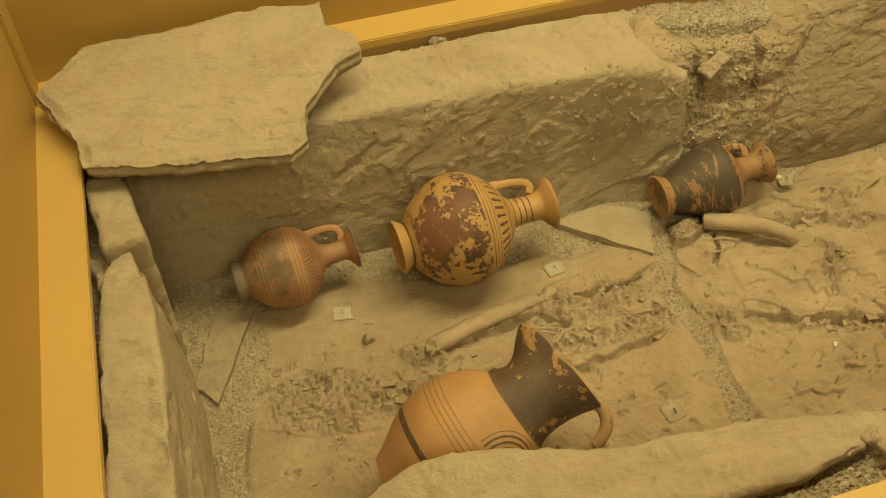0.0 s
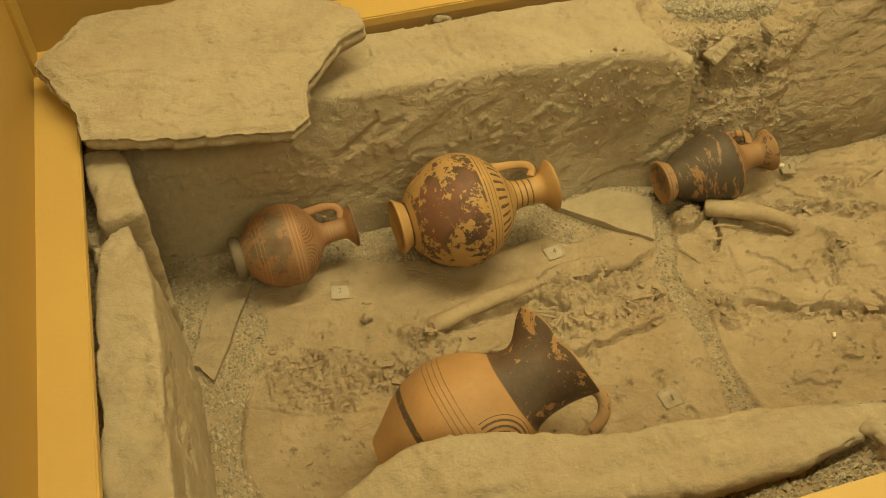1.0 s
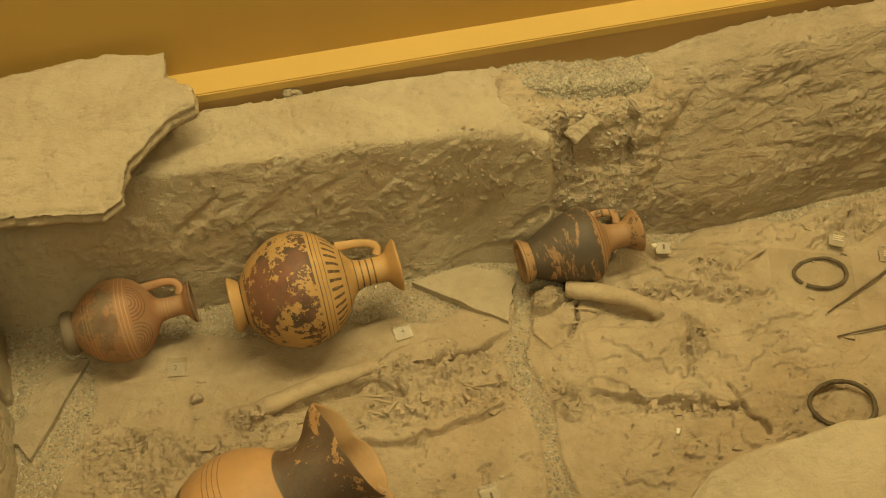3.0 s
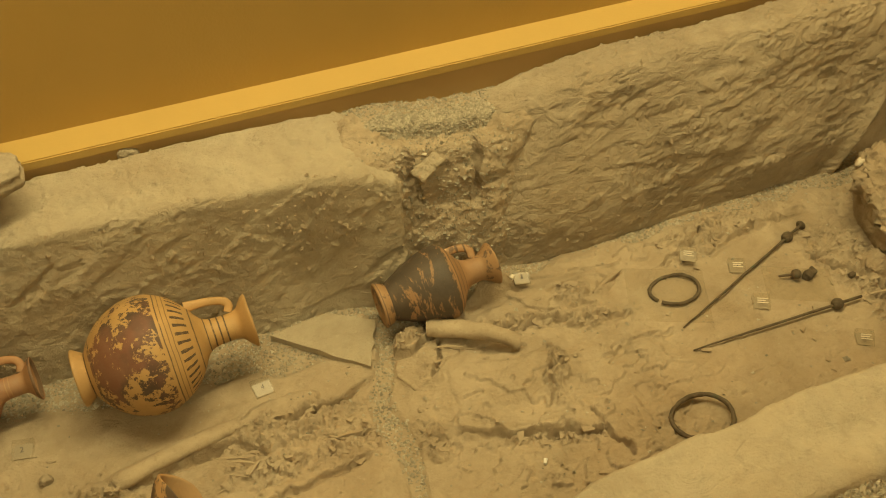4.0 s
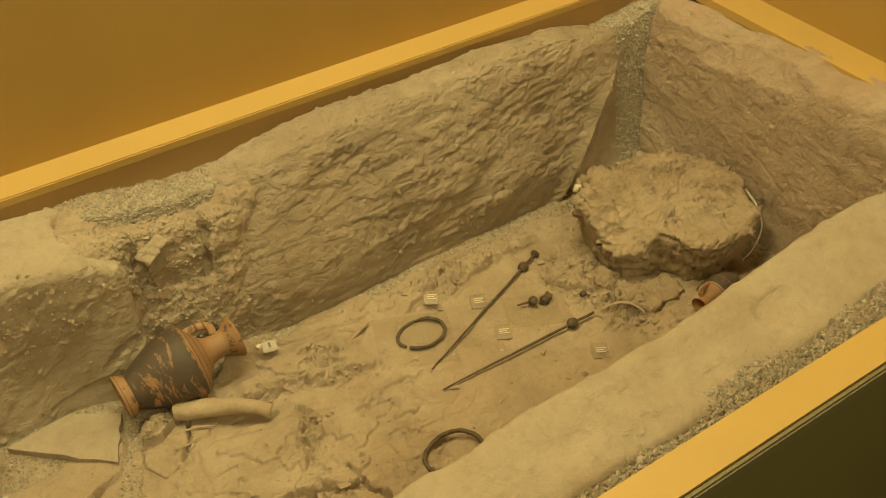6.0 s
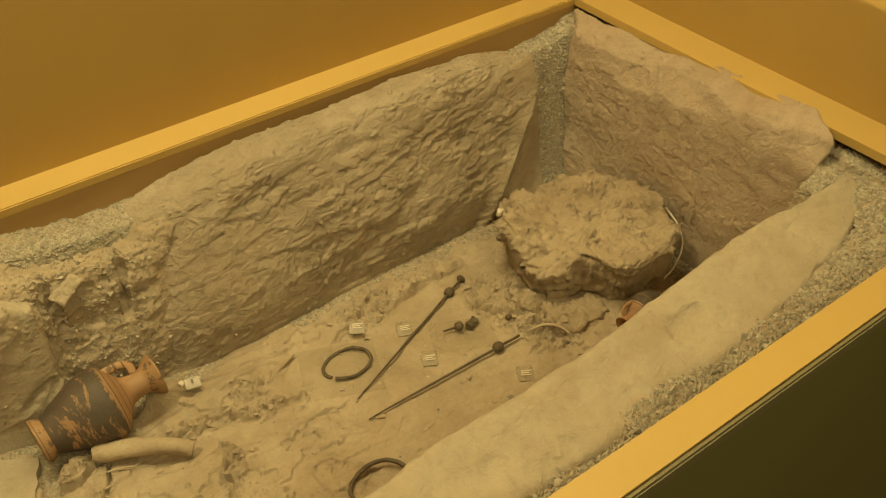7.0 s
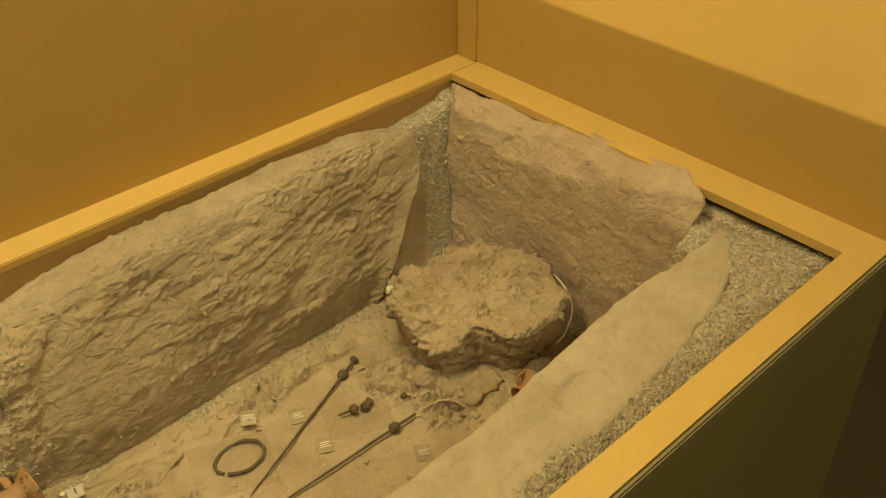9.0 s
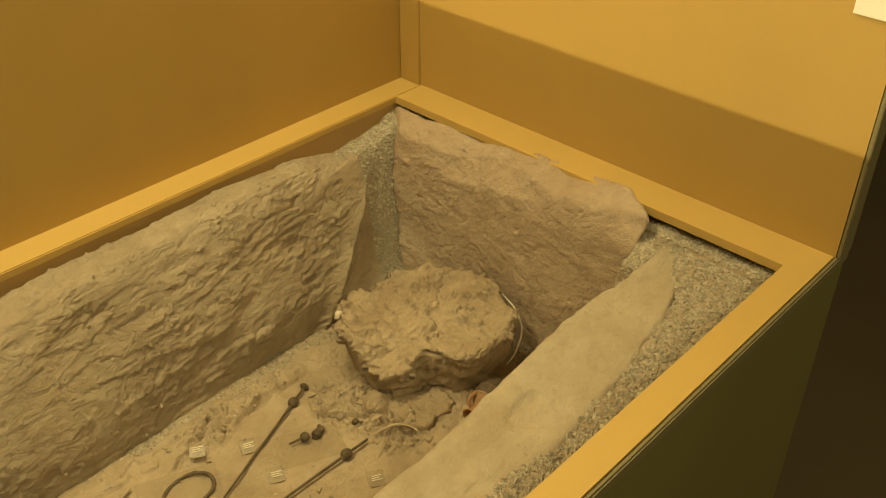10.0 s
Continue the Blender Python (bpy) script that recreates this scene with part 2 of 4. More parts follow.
def rock_mesh(name, size, cell, radius, warp, rough, material, seed, tilt=0.0):
    """A rounded block of that size in cells, bent by warp(x, y, z) (each -1..1 of the half size) and then roughened.
    rough: rows of (depth, wavelength, octaves, stretch, kind)."""
    half = np.array(size) / 2
    u, f = block_grid(*[max(2, int(s / cell)) for s in size])
    q = u * half
    r = min(radius, half.min() * 0.95)
    inner = np.clip(q, -(half - r), half - r)
    d = q - inner
    length = np.linalg.norm(d, axis=1, keepdims=True)
    q = np.where(length > 1e-9, inner + d / np.maximum(length, 1e-9) * r, q)
    v = warp(*(q / half).T) if warp else q
    v = np.stack(v, -1) if isinstance(v, tuple) else v
    n = normals_of(v, f)
    move, plain = 0.0, v
    c, s = math.cos(radians(tilt)), math.sin(radians(tilt))
    v = np.stack([c * plain[:, 0] + s * plain[:, 2], c * plain[:, 1], c * plain[:, 2] - s * plain[:, 0]], -1)
    for k, (depth, wave, octaves, stretch, kind) in enumerate(rough):
        if kind == "ridge":
            move = move + depth * (ridged(v, wave, octaves, seed + 11 * k, stretch) - 0.6)
        elif kind == "chip":
            move = move - depth * step(0.15, 0.5, fbm(v, wave, octaves, seed + 11 * k, 0.55, stretch))
        elif kind == "crumb":
            here = step(-0.1, 0.35, fbm(v, wave * 7, 2, seed + 11 * k + 5))
            move = move + depth * here * step(0.18, 0.5, fbm(v, wave, octaves, seed + 11 * k, 0.6))
        elif kind == "terrace":
            h = fbm(v, wave, octaves, seed + 11 * k, 0.5, stretch) * 4
            move = move + depth * (np.floor(h) + step(0.35, 0.65, h - np.floor(h))) / 4
        elif kind == "flake":
            # thin broken layers with sharp ragged edges, in patches
            h = fbm(v, wave, octaves, seed + 11 * k, 0.58, stretch) * 5
            where = 0.35 + 0.65 * step(-0.15, 0.25, fbm(v, wave * 2.5, 2, seed + 11 * k + 3))
            move = move + depth * where * (np.floor(h) + step(0.44, 0.56, h - np.floor(h))) / 5
        elif kind == "clod":
            move = move + depth * (billow(v, wave, octaves, seed + 11 * k, stretch) - 0.35)
        else:
            move = move + depth * fbm(v, wave, octaves, seed + 11 * k, 0.6, stretch)
    v = plain + n * np.reshape(move, (-1, 1))
    return mesh_from(name, v, f, material)


E1 = (1, 1, 1)


def small_rock(name, centre, size, turn, material, seed, cell=0.004, rough=1.0):
    m = pose(*centre, *turn)
    s = min(size)
    me = rock_mesh(name, size, cell, s * 0.32, None, [(s * 0.28 * rough, s * 0.9, 3, E1, ""), (s * 0.12 * rough, s * 0.3, 3, E1, "ridge")], material, seed)
    ob = new(name, me)
    ob.matrix_world = m
    return ob

# ---- the case ----
RZ = 0.22                       # top of the rim
XL, XR, YF, YB = -0.24, 1.432, -0.396, 0.337
XLI, XRI, YFI, YBI = -0.198, 1.374, -0.362, 0.293


def structure(ob, label, category):
    return tagged(ob, label, category, kind="structure")


structure(part("wall_back", box(XL - 0.03, XR + 0.03, YB, YB + 0.03, RZ - 0.004, 1.7, 0), ORANGE), "ochre painted back wall of the display case", "wall")
structure(part("wall_left", box(XL - 0.03, XL, YF - 0.004, YB, RZ - 0.004, 0.838, 0), ORANGE), "ochre painted side wall of the display case", "wall")
structure(part("wall_right", box(XR, XR + 0.03, YF - 0.004, YB, RZ - 0.004, 1.7, 0), ORANGE), "ochre painted side wall of the display case", "wall")
structure(part("trim", box(XR - 0.004, XR + 0.001, YB - 0.042, YB - 0.0005, RZ, 1.7, 0.001), ORANGE), "narrow ochre corner strip on the case wall", "trim")
structure(part("trim", box(XL - 0.001, XL + 0.004, YB - 0.042, YB - 0.0005, RZ, 0.838, 0.001), ORANGE), "narrow ochre corner strip on the case wall", "trim")

case = tagged(new("display_case"), "museum display case, ochre rim boards on a dark olive plinth", "display case")
rim = tray = base = case
part("rim_board", box(XL - 0.02, XR + 0.02, YBI, YB + 0.02, RZ - 0.012, RZ), RIM, rim)
part("rim_board", box(XRI, XR + 0.02, YFI, YBI, RZ - 0.012, RZ, 0), RIM, rim)
part("rim_board", box(XL - 0.02, XLI, YFI, YBI - 0.0004, RZ - 0.012, RZ), RIM, rim)
part("rim_board", box(XL - 0.02, XR + 0.004, YF - 0.002, YFI, RZ - 0.012, RZ, 0), RIM, rim)

part("lining_board", box(XL, XR, YBI + 0.003, YB - 0.002, -0.06, RZ - 0.0121, 0), UNDER, tray)
part("lining_board", box(XR - 0.012, XR - 0.002, YF + 0.02, YBI + 0.0025, -0.06, RZ - 0.0125, 0), UNDER, tray)
part("lining_board", box(XL + 0.002, XL + 0.018, YF + 0.02, YBI + 0.0025, -0.06, RZ - 0.0125, 0), UNDER, tray)
part("lining_board", box(XL + 0.002, XR - 0.002, YF + 0.008, YF + 0.019, -0.06, RZ - 0.0125, 0), UNDER, tray)

part("front_panel", box(XL - 0.03, XR + 0.03, YF - 0.006, YF + 0.006, -0.72, RZ - 0.0163, 0.001), GREEN, base)
part("glass_edge", box(XL - 0.02, XR + 0.030, YF - 0.0090, YF - 0.0021, RZ - 0.016, RZ - 0.0006, 0.002), SEAL, base, "grey green edge strip under the rim")
part("side_panel", box(XR + 0.018, XR + 0.03, YF + 0.0065, YB + 0.03, -0.72, RZ - 0.013, 0.002), GREEN, base)
part("side_panel", box(XL - 0.03, XL - 0.018, YF + 0.0065, YB + 0.03, -0.72, RZ - 0.013, 0.002), GREEN, base)

part("edge_strip", box(XR + 0.0005, XR + 0.030, YF - 0.010, YF - 0.0045, RZ, 1.7, 0.001), SEAL, bpy.data.objects["wall_right"], "grey seal strip along the wall edge")

structure(part("floor", box(-5, 6, -5, 5, -0.76, -0.72, 0), ROOM), "dark brown floor of the exhibition room", "floor")
structure(part("wall_room", box(-5, 6, 3.2, 3.3, -0.72, 2.8, 0), ROOM), "dark brown wall of the exhibition room", "wall")
structure(part("wall_room", box(-5, 6, -3.3, -3.2, -0.72, 2.8, 0), ROOM), "dark brown wall of the exhibition room", "wall")
structure(part("wall_room", box(4.8, 4.9, -3.2, 3.2, -0.72, 2.8, 0), ROOM), "dark brown wall of the exhibition room", "wall")
structure(part("wall_room", box(-4.9, -4.8, -3.2, 3.2, -0.72, 2.8, 0), ROOM), "dark brown wall of the exhibition room", "wall")
structure(part("ceiling", box(-5, 6, -3.3, 3.3, 2.8, 2.85, 0), ROOM), "dark ceiling of the exhibition room", "ceiling")

card = tagged(new("label_card"), "small white label card on the ochre wall", "label")
part("card", box(XR - 0.003, XR - 0.0005, -0.43, -0.348, 0.512, 0.55, 0.0005), CARD, card)

# ---- the ground of the grave ----


def seg(x, y, ax, ay, bx, by):
    """Distance to a segment, and how far along it the foot lies (0..1)."""
    dx, dy = bx - ax, by - ay
    t = np.clip(((x - ax) * dx + (y - ay) * dy) / (dx * dx + dy * dy), 0, 1)
    return np.hypot(x - ax - t * dx, y - ay - t * dy), t


def blob(x, y, cx, cy, rx, ry, turn=0.0):
    c, s = math.cos(radians(turn)), math.sin(radians(turn))
    u, v = (x - cx) * c + (y - cy) * s, -(x - cx) * s + (y - cy) * c
    return np.exp(-((u / rx) ** 2 + (v / ry) ** 2))


def grave_floor(x):
    return 0.012 - 0.036 * x


def gravel_mask(x, y):
    """1 where loose grit lies on the grave floor."""
    wob = 0.012 * np.sin(37 * x + 21 * y) + 0.008 * np.sin(83 * x - 47 * y)
    back = step(lerp(x, [-0.16, 0.0, 0.06, 0.3, 0.45, 0.62, 0.9, 1.25], [0.10, 0.145, 0.12, 0.10, 0.105, 0.155, 0.16, 0.155]) - 0.006, lerp(x, [-0.16, 0.0, 0.06, 0.3, 0.45, 0.62, 0.9, 1.25], [0.10, 0.145, 0.12, 0.10, 0.105, 0.155, 0.16, 0.155]) + 0.006, y + 0.6 * wob)
    left = step(0.006, -0.006, x - lerp(y, [-0.3, -0.1, 0.02, 0.12], [-0.125, -0.105, -0.085, -0.06]) + 0.6 * wob)
    mid = step(0.017, 0.010, np.abs(x - lerp(y, [-0.2, -0.12, -0.05, 0.02, 0.08, 0.12], [0.385, 0.392, 0.405, 0.395, 0.415, 0.425]) + 0.4 * wob)) * step(-0.25, -0.2, y)
    far = step(1.24, 1.27, x + wob)
    return np.clip(back + left + mid + far, 0, 1)


# soil: rough spots, low banks and grooves
ROUGH = [(-0.02, -0.02, 0.070, 0.036, -14), (0.075, -0.045, 0.05, 0.02, 0), (0.10, 0.0, 0.03, 0.012, 10), (0.30, 0.02, 0.08, 0.022, 4), (0.27, -0.025, 0.06, 0.020, -6), (0.35, -0.02, 0.04, 0.02, -10),
         (0.445, 0.090, 0.035, 0.016, 10), (0.432, -0.045, 0.014, 0.035, 0), (0.59, -0.012, 0.012, 0.045, -20), (0.60, 0.070, 0.05, 0.012, -4), (0.66, 0.055, 0.04, 0.012, -12), (0.66, 0.095, 0.025, 0.016, 10),
         (0.56, -0.088, 0.06, 0.010, -16), (0.90, 0.135, 0.10, 0.020, 4), (1.02, 0.02, 0.045, 0.075, 8), (1.05, -0.05, 0.055, 0.035, 10), (0.86, 0.120, 0.05, 0.02, 20)]
BANKS = [(0.08, 0.008, 0.32, 0.050, 0.016, 0.007), (0.48, 0.02, 0.58, 0.0, 0.05, 0.006), (0.42, 0.080, 0.455, 0.088, 0.014, 0.009),
         (0.88, 0.128, 1.02, 0.138, 0.018, 0.007), (0.57, 0.090, 0.70, 0.105, 0.03, 0.008), (1.03, 0.06, 1.06, -0.05, 0.02, 0.006)]
GROOVES = [(0.486, 0.081, 0.478, 0.051, 0.0036, 0.012), (0.478, 0.051, 0.460, 0.028, 0.0034, 0.011), (0.609, -0.069, 0.613, -0.100, 0.0032, 0.009), (0.613, -0.100, 0.623, -0.142, 0.0042, 0.013),
           (0.600, 0.030, 0.572, -0.050, 0.0040, 0.007), (-0.145, 0.012, -0.075, 0.118, 0.003, 0.004), (1.001, -0.022, 1.035, -0.060, 0.003, 0.006), (0.300, 0.028, 0.375, 0.046, 0.003, 0.006)]
# broken edges: the ground stands a little proud along the line and drops on the side towards the front
EDGES = [((0.118, 0.003), (0.175, 0.013), (0.227, 0.024), (0.258, 0.004), 0.003, 0.010), ((0.213, -0.050), (0.252, -0.057), (0.299, -0.053), (0.357, -0.042), 0.004, 0.008),
         ((0.300, 0.030), (0.345, 0.040), (0.388, 0.055), 0.004, 0.007), ((0.464, -0.042), (0.515, -0.067), (0.575, -0.084), (0.603, -0.098), 0.004, 0.010),
         ((0.565, 0.073), (0.602, 0.071), (0.625, 0.068), (0.652, 0.055), 0.004, 0.008), ((0.654, 0.058), (0.700, 0.049), (0.715, 0.046), 0.003, 0.006),
         ((0.405, 0.076), (0.440, 0.074), (0.476, 0.086), 0.006, 0.010), ((0.862, 0.098), (0.900, 0.112), (0.961, 0.122), (1.021, 0.124), 0.002, 0.004),
         ((0.985, 0.045), (1.005, 0.020), (1.030, -0.020), (1.048, -0.060), 0.006, 0.009), ((0.090, -0.048), (0.130, -0.046), (0.166, -0.040), 0.002, 0.007),
         ((-0.085, -0.040), (-0.040, -0.062), (0.020, -0.070), 0.001, 0.002), ((0.66, -0.005), (0.70, 0.004), (0.745, 0.000), 0.002, 0.004), ((0.80, 0.105), (0.835, 0.118), (0.870, 0.140), 0.003, 0.006)]
# flat plates of crust: centre, half sizes, turn, rise
PLATES = [(0.530, -0.018, 0.058, 0.045, -10, 0.004), (0.640, -0.098, 0.020, 0.034, 6, 0.004), (0.445, 0.045, 0.020, 0.026, 6, 0.005), (0.320, -0.110, 0.070, 0.052, -6, 0.0014), (0.500, -0.130, 0.075, 0.030, -6, 0.0016)]


def ground_height(x, y):
    p = np.stack([x, y, 0 * x], -1)
    wx, wy = x + 0.010 * fbm(p, 0.03, 3, 91), y + 0.010 * fbm(p, 0.03, 3, 92)
    rx, ry = x + 0.0065 * fbm(p, 0.018, 3, 93, 0.5), y + 0.0065 * fbm(p, 0.018, 3, 94, 0.5)
    z = grave_floor(x) + 0.0025 * fbm(p, 0.10, 3, 1) + 0.0012 * fbm(p, 0.02, 4, 2, 0.6)
    # layered crust on the far half, flaking off in low steps
    far = step(0.42, 0.46, x) * step(0.165, 0.14, y)
    crust = far * (1 - 0.75 * step(0.70, 0.76, x) * step(1.03, 0.98, x) * step(0.115, 0.095, y))
    h = (fbm(p, 0.085, 5, 41, 0.60, (1.7, 1, 1)) + 0.25) * 3.2
    z = z + crust * 0.0042 * (np.floor(h) + step(0.0, 0.05, h - np.floor(h)) - 1.2)
    z = z + far * (1 - 0.7 * step(0.70, 0.76, x) * step(1.02, 0.97, x) * step(0.115, 0.095, y)) * 0.0040 * (billow(p, 0.024, 5, 8, (1.5, 1, 1)) - 0.3) + crust * 0.0042 * fbm(p, 0.009, 3, 9, 0.6) * step(-0.1, 0.3, fbm(p, 0.06, 2, 10))
    left_soil = step(0.40, 0.36, x) * step(-0.10, -0.06, x) * step(0.05, 0.03, y + 0.02 * fbm(p, 0.05, 2, 47))
    z = z + left_soil * (0.0022 * fbm(p, 0.012, 4, 49, 0.65) - 0.004 * step(0.30, 0.42, fbm(p, 0.016, 4, 50, 0.6)))
    rough = 0.0
    for cx, cy, ax, ay, turn in ROUGH:
        rough = np.maximum(rough, blob(wx, wy, cx, cy, ax, ay, turn))
    rough = step(0.25, 0.55, rough)
    h = (fbm(p, 0.030, 5, 5, 0.62) + 0.3) * 3.0
    z = z + rough * (0.017 * (billow(p, 0.017, 4, 3, (1.3, 1, 1)) - 0.30) + 0.0045 * fbm(p, 0.006, 3, 6, 0.6) + 0.0036 * (np.floor(h) + step(0.0, 0.12, h - np.floor(h)) - 1))
    for ax, ay, bx, by, width, rise in BANKS:
        d, t = seg(wx, wy, ax, ay, bx, by)
        z = z + rise * step(width, width * 0.35, d)
    for *line, rise, drop in EDGES:
        near, side = 1.0, 0.0
        for (ax, ay), (bx, by) in zip(line, line[1:]):
            d, t = seg(rx, ry, ax, ay, bx, by)
            cross = (bx - ax) * (ry - ay) - (by - ay) * (rx - ax)
            side = np.where(d < near, np.sign(cross), side)
            near = np.minimum(near, d)
        high = step(-0.002, 0.002, side * near)
        z = z + high * rise * np.exp(-near / 0.016) - (1 - high) * drop * step(0.010, 0.001, near)
    for ax, ay, bx, by, width, fall in GROOVES:
        d, t = seg(rx, ry, ax, ay, bx, by)
        z = z - fall * step(width, width * 0.4, d)
    for cx, cy, hx, hy, turn, rise in PLATES:
        c, s = math.cos(radians(turn)), math.sin(radians(turn))
        u, v = np.abs((wx - cx) * c + (wy - cy) * s) - hx, np.abs((wy - cy) * c - (wx - cx) * s) - hy
        z = z + 0.8 * rise * step(0.004, -0.003, np.maximum(u, v))
    z = z + 0.024 * step(0.15, 0.9, blob(x, y, 0.574, 0.138, 0.030, 0.020, -10))
    g = gravel_mask(x, y)
    z = z * (1 - g) + g * (grave_floor(x) - 0.004 + 0.003 * fbm(p, 0.05, 2, 7))
    # the fill behind the slabs
    lump = 0.012 * fbm(p, 0.06, 3, 21) + 0.010 * fbm(p, 0.018, 4, 23, 0.6) * step(0.19, 0.21, y) * (step(0.46, 0.50, x) * step(0.66, 0.60, x) + 1.5 * step(1.22, 1.26, x))
    back = lerp(x, [-0.2, 0.5, 0.56, 0.66, 1.2, 1.4], [0.185, 0.185, 0.175, 0.165, 0.165, 0.2])
    near = 0.012 * step(0.465, 0.50, x) * step(0.64, 0.60, x)
    up = step(0.205 - near, 0.262 - near, y + 0.3 * lump)
    z = z * (1 - up) + up * (back + 0.5 * lump)
    up = step(1.325, 1.362, x + 0.3 * lump)
    z = np.maximum(z, z * (1 - up) + up * (0.196 + 0.4 * lump))
    up = step(1.262, 1.290, x + 0.3 * lump) * step(-0.172, -0.196, y)
    z = np.maximum(z, z * (1 - up) + up * (0.184 + 0.4 * lump))
    up = step(1.302, 1.332, x) * step(-0.122, -0.158, y)
    z = np.maximum(z, z * (1 - up) + up * (0.190 + 0.4 * lump))
    up = step(-0.250, -0.285, y)
    z = np.maximum(z, z * (1 - up) + up * (lerp(x, [0.0, 0.7, 1.1, 1.37], [0.135, 0.145, 0.162, 0.190]) + 0.35 * lump))
    up = step(-0.168, -0.186, x)
    z = np.maximum(z, z * (1 - up) + up * (0.150 + 0.5 * lump))
    return z


def ground():
    ys = np.concatenate([np.linspace(YF + 0.012, -0.205, 60, endpoint=False), np.linspace(-0.205, 0.185, 330, endpoint=False), np.linspace(0.185, YBI + 0.014, 46)])
    nx, ny = 1340, len(ys)
    gx, gy = np.meshgrid(np.linspace(XL + 0.005, XR - 0.006, nx), ys, indexing="ij")
    x, y = gx.ravel(), gy.ravel()
    v = np.stack([x, y, ground_height(x, y)], -1)
    i = np.arange(nx * ny).reshape(nx, ny)
    f = np.stack([i[:-1, :-1], i[1:, :-1], i[1:, 1:], i[:-1, 1:]], -1).reshape(-1, 4)
    return structure(new("ground", mesh_from("ground", v, f, SOIL)), "packed dusty brown soil floor of the open grave", "ground")


ground()


def rest(x, y, reach=0.008):
    """The highest ground within reach of a place."""
    a, r = np.meshgrid(np.linspace(0, 2 * math.pi, 12), np.linspace(0, reach, 4))
    return float(ground_height(x + (r * np.cos(a)).ravel(), y + (r * np.sin(a)).ravel()).max())


def gravel():
    rng = np.random.default_rng(5)
    n = 230000
    x, y = rng.uniform(XL + 0.02, XR - 0.015, n), rng.uniform(YF + 0.025, YBI + 0.011, n)
    g = gravel_mask(x, y)
    fill = (y > 0.2) | (x > 1.31) | (y < -0.265) | (x < -0.172)
    keep = rng.random(n) < np.where(fill, 0.66, g * 0.50)
    keep |= rng.random(n) < 0.004
    hidden = ((y > 0.21) & (y < 0.262) & (((x > -0.19) & (x < 0.45)) | ((x > 0.68) & (x < 1.26)))) | ((y < -0.262) & (y > -0.30) & (x > 0.5) & (x < 1.2))
    keep &= ~hidden
    # steep fills between the slab ends need more
    extra = [(0.462, 0.665, 0.196, 0.268, 14000), (1.255, 1.345, 0.165, 0.290, 12000), (1.265, 1.33, -0.26, -0.165, 2500)]
    x = np.concatenate([x[keep]] + [rng.uniform(r[0], r[1], r[4]) for r in extra])
    y = np.concatenate([y[keep]] + [rng.uniform(r[2], r[3], r[4]) for r in extra])
    z = ground_height(x, y)
    n = len(x)
    size = (0.0010 * np.exp(rng.normal(0, 0.38, n)) + 0.0005) * np.where((y < -0.2) | (x > 1.3), 1.25, 0.95)
    ico_v = np.array([(1, 0, 0), (-1, 0, 0), (0, 1, 0), (0, -1, 0), (0, 0, 1), (0, 0, -1)], float)
    ico_f = np.array([(0, 2, 4), (2, 1, 4), (1, 3, 4), (3, 0, 4), (2, 0, 5), (1, 2, 5), (3, 1, 5), (0, 3, 5)])
    a = rng.uniform(0, 2 * math.pi, n)
    c, s = np.cos(a), np.sin(a)
    shape = ico_v[None] * rng.uniform(0.65, 1.35, (n, 6, 1)) + rng.normal(0, 0.16, (n, 6, 3))
    shape = shape * size[:, None, None] * np.array([1.25, 1.0, 0.8])
    v = np.stack([shape[..., 0] * c[:, None] - shape[..., 1] * s[:, None], shape[..., 0] * s[:, None] + shape[..., 1] * c[:, None], shape[..., 2]], -1)
    v = v + np.stack([x, y, z + size * 0.3], -1)[:, None]
    f = ico_f[None] + (np.arange(n) * 6)[:, None, None]
    me = mesh_from("gravel", v.reshape(-1, 3), f.reshape(-1, 3), GRIT, False)
    return tagged(new("gravel", me), "loose grey grit strewn between the stones", "gravel", kind="stuff")


gravel()


def crumbs():
    """Loose crumbs of earth on the broken ground."""
    rng = np.random.default_rng(9)
    x, y = rng.uniform(-0.09, 1.06, 16000), rng.uniform(-0.19, 0.15, 16000)
    rough = np.max([blob(x, y, cx, cy, rx * 1.15, ry * 1.15, turn) for cx, cy, rx, ry, turn in ROUGH], axis=0)
    keep = rng.random(len(x)) < 0.34 * step(0.2, 0.8, rough) + 0.012
    x, y = x[keep], y[keep]
    n = len(x)
    size = np.clip(0.0016 * np.exp(rng.normal(0, 0.45, n)), 0.0008, 0.0048)
    eight_v = np.array([(i, j, k) for i in (-1, 1) for j in (-1, 1) for k in (-0.7, 0.7)], float)
    eight_f = np.array([(0, 1, 3, 2), (4, 6, 7, 5), (0, 4, 5, 1), (2, 3, 7, 6), (0, 2, 6, 4), (1, 5, 7, 3)])
    shape = eight_v[None] * rng.uniform(0.35, 1.15, (n, 8, 1)) + rng.normal(0, 0.15, (n, 8, 3))
    a = rng.uniform(0, 2 * math.pi, n)
    c, s = np.cos(a)[:, None], np.sin(a)[:, None]
    shape = shape * size[:, None, None] * np.array([1.4, 0.9, 0.8])
    v = np.stack([shape[..., 0] * c - shape[..., 1] * s, shape[..., 0] * s + shape[..., 1] * c, shape[..., 2]], -1)
    v = v + np.stack([x, y, ground_height(x, y) + size * 0.2], -1)[:, None]
    f = eight_f[None] + (np.arange(n) * 8)[:, None, None]
    me = mesh_from("soil_crumbs", v.reshape(-1, 3), f.reshape(-1, 4), SOIL, False)
    return tagged(new("soil_crumbs", me), "loose brown crumbs of earth on the broken soil", "soil crumbs", kind="stuff")


crumbs()

# ---- the stone slabs ----


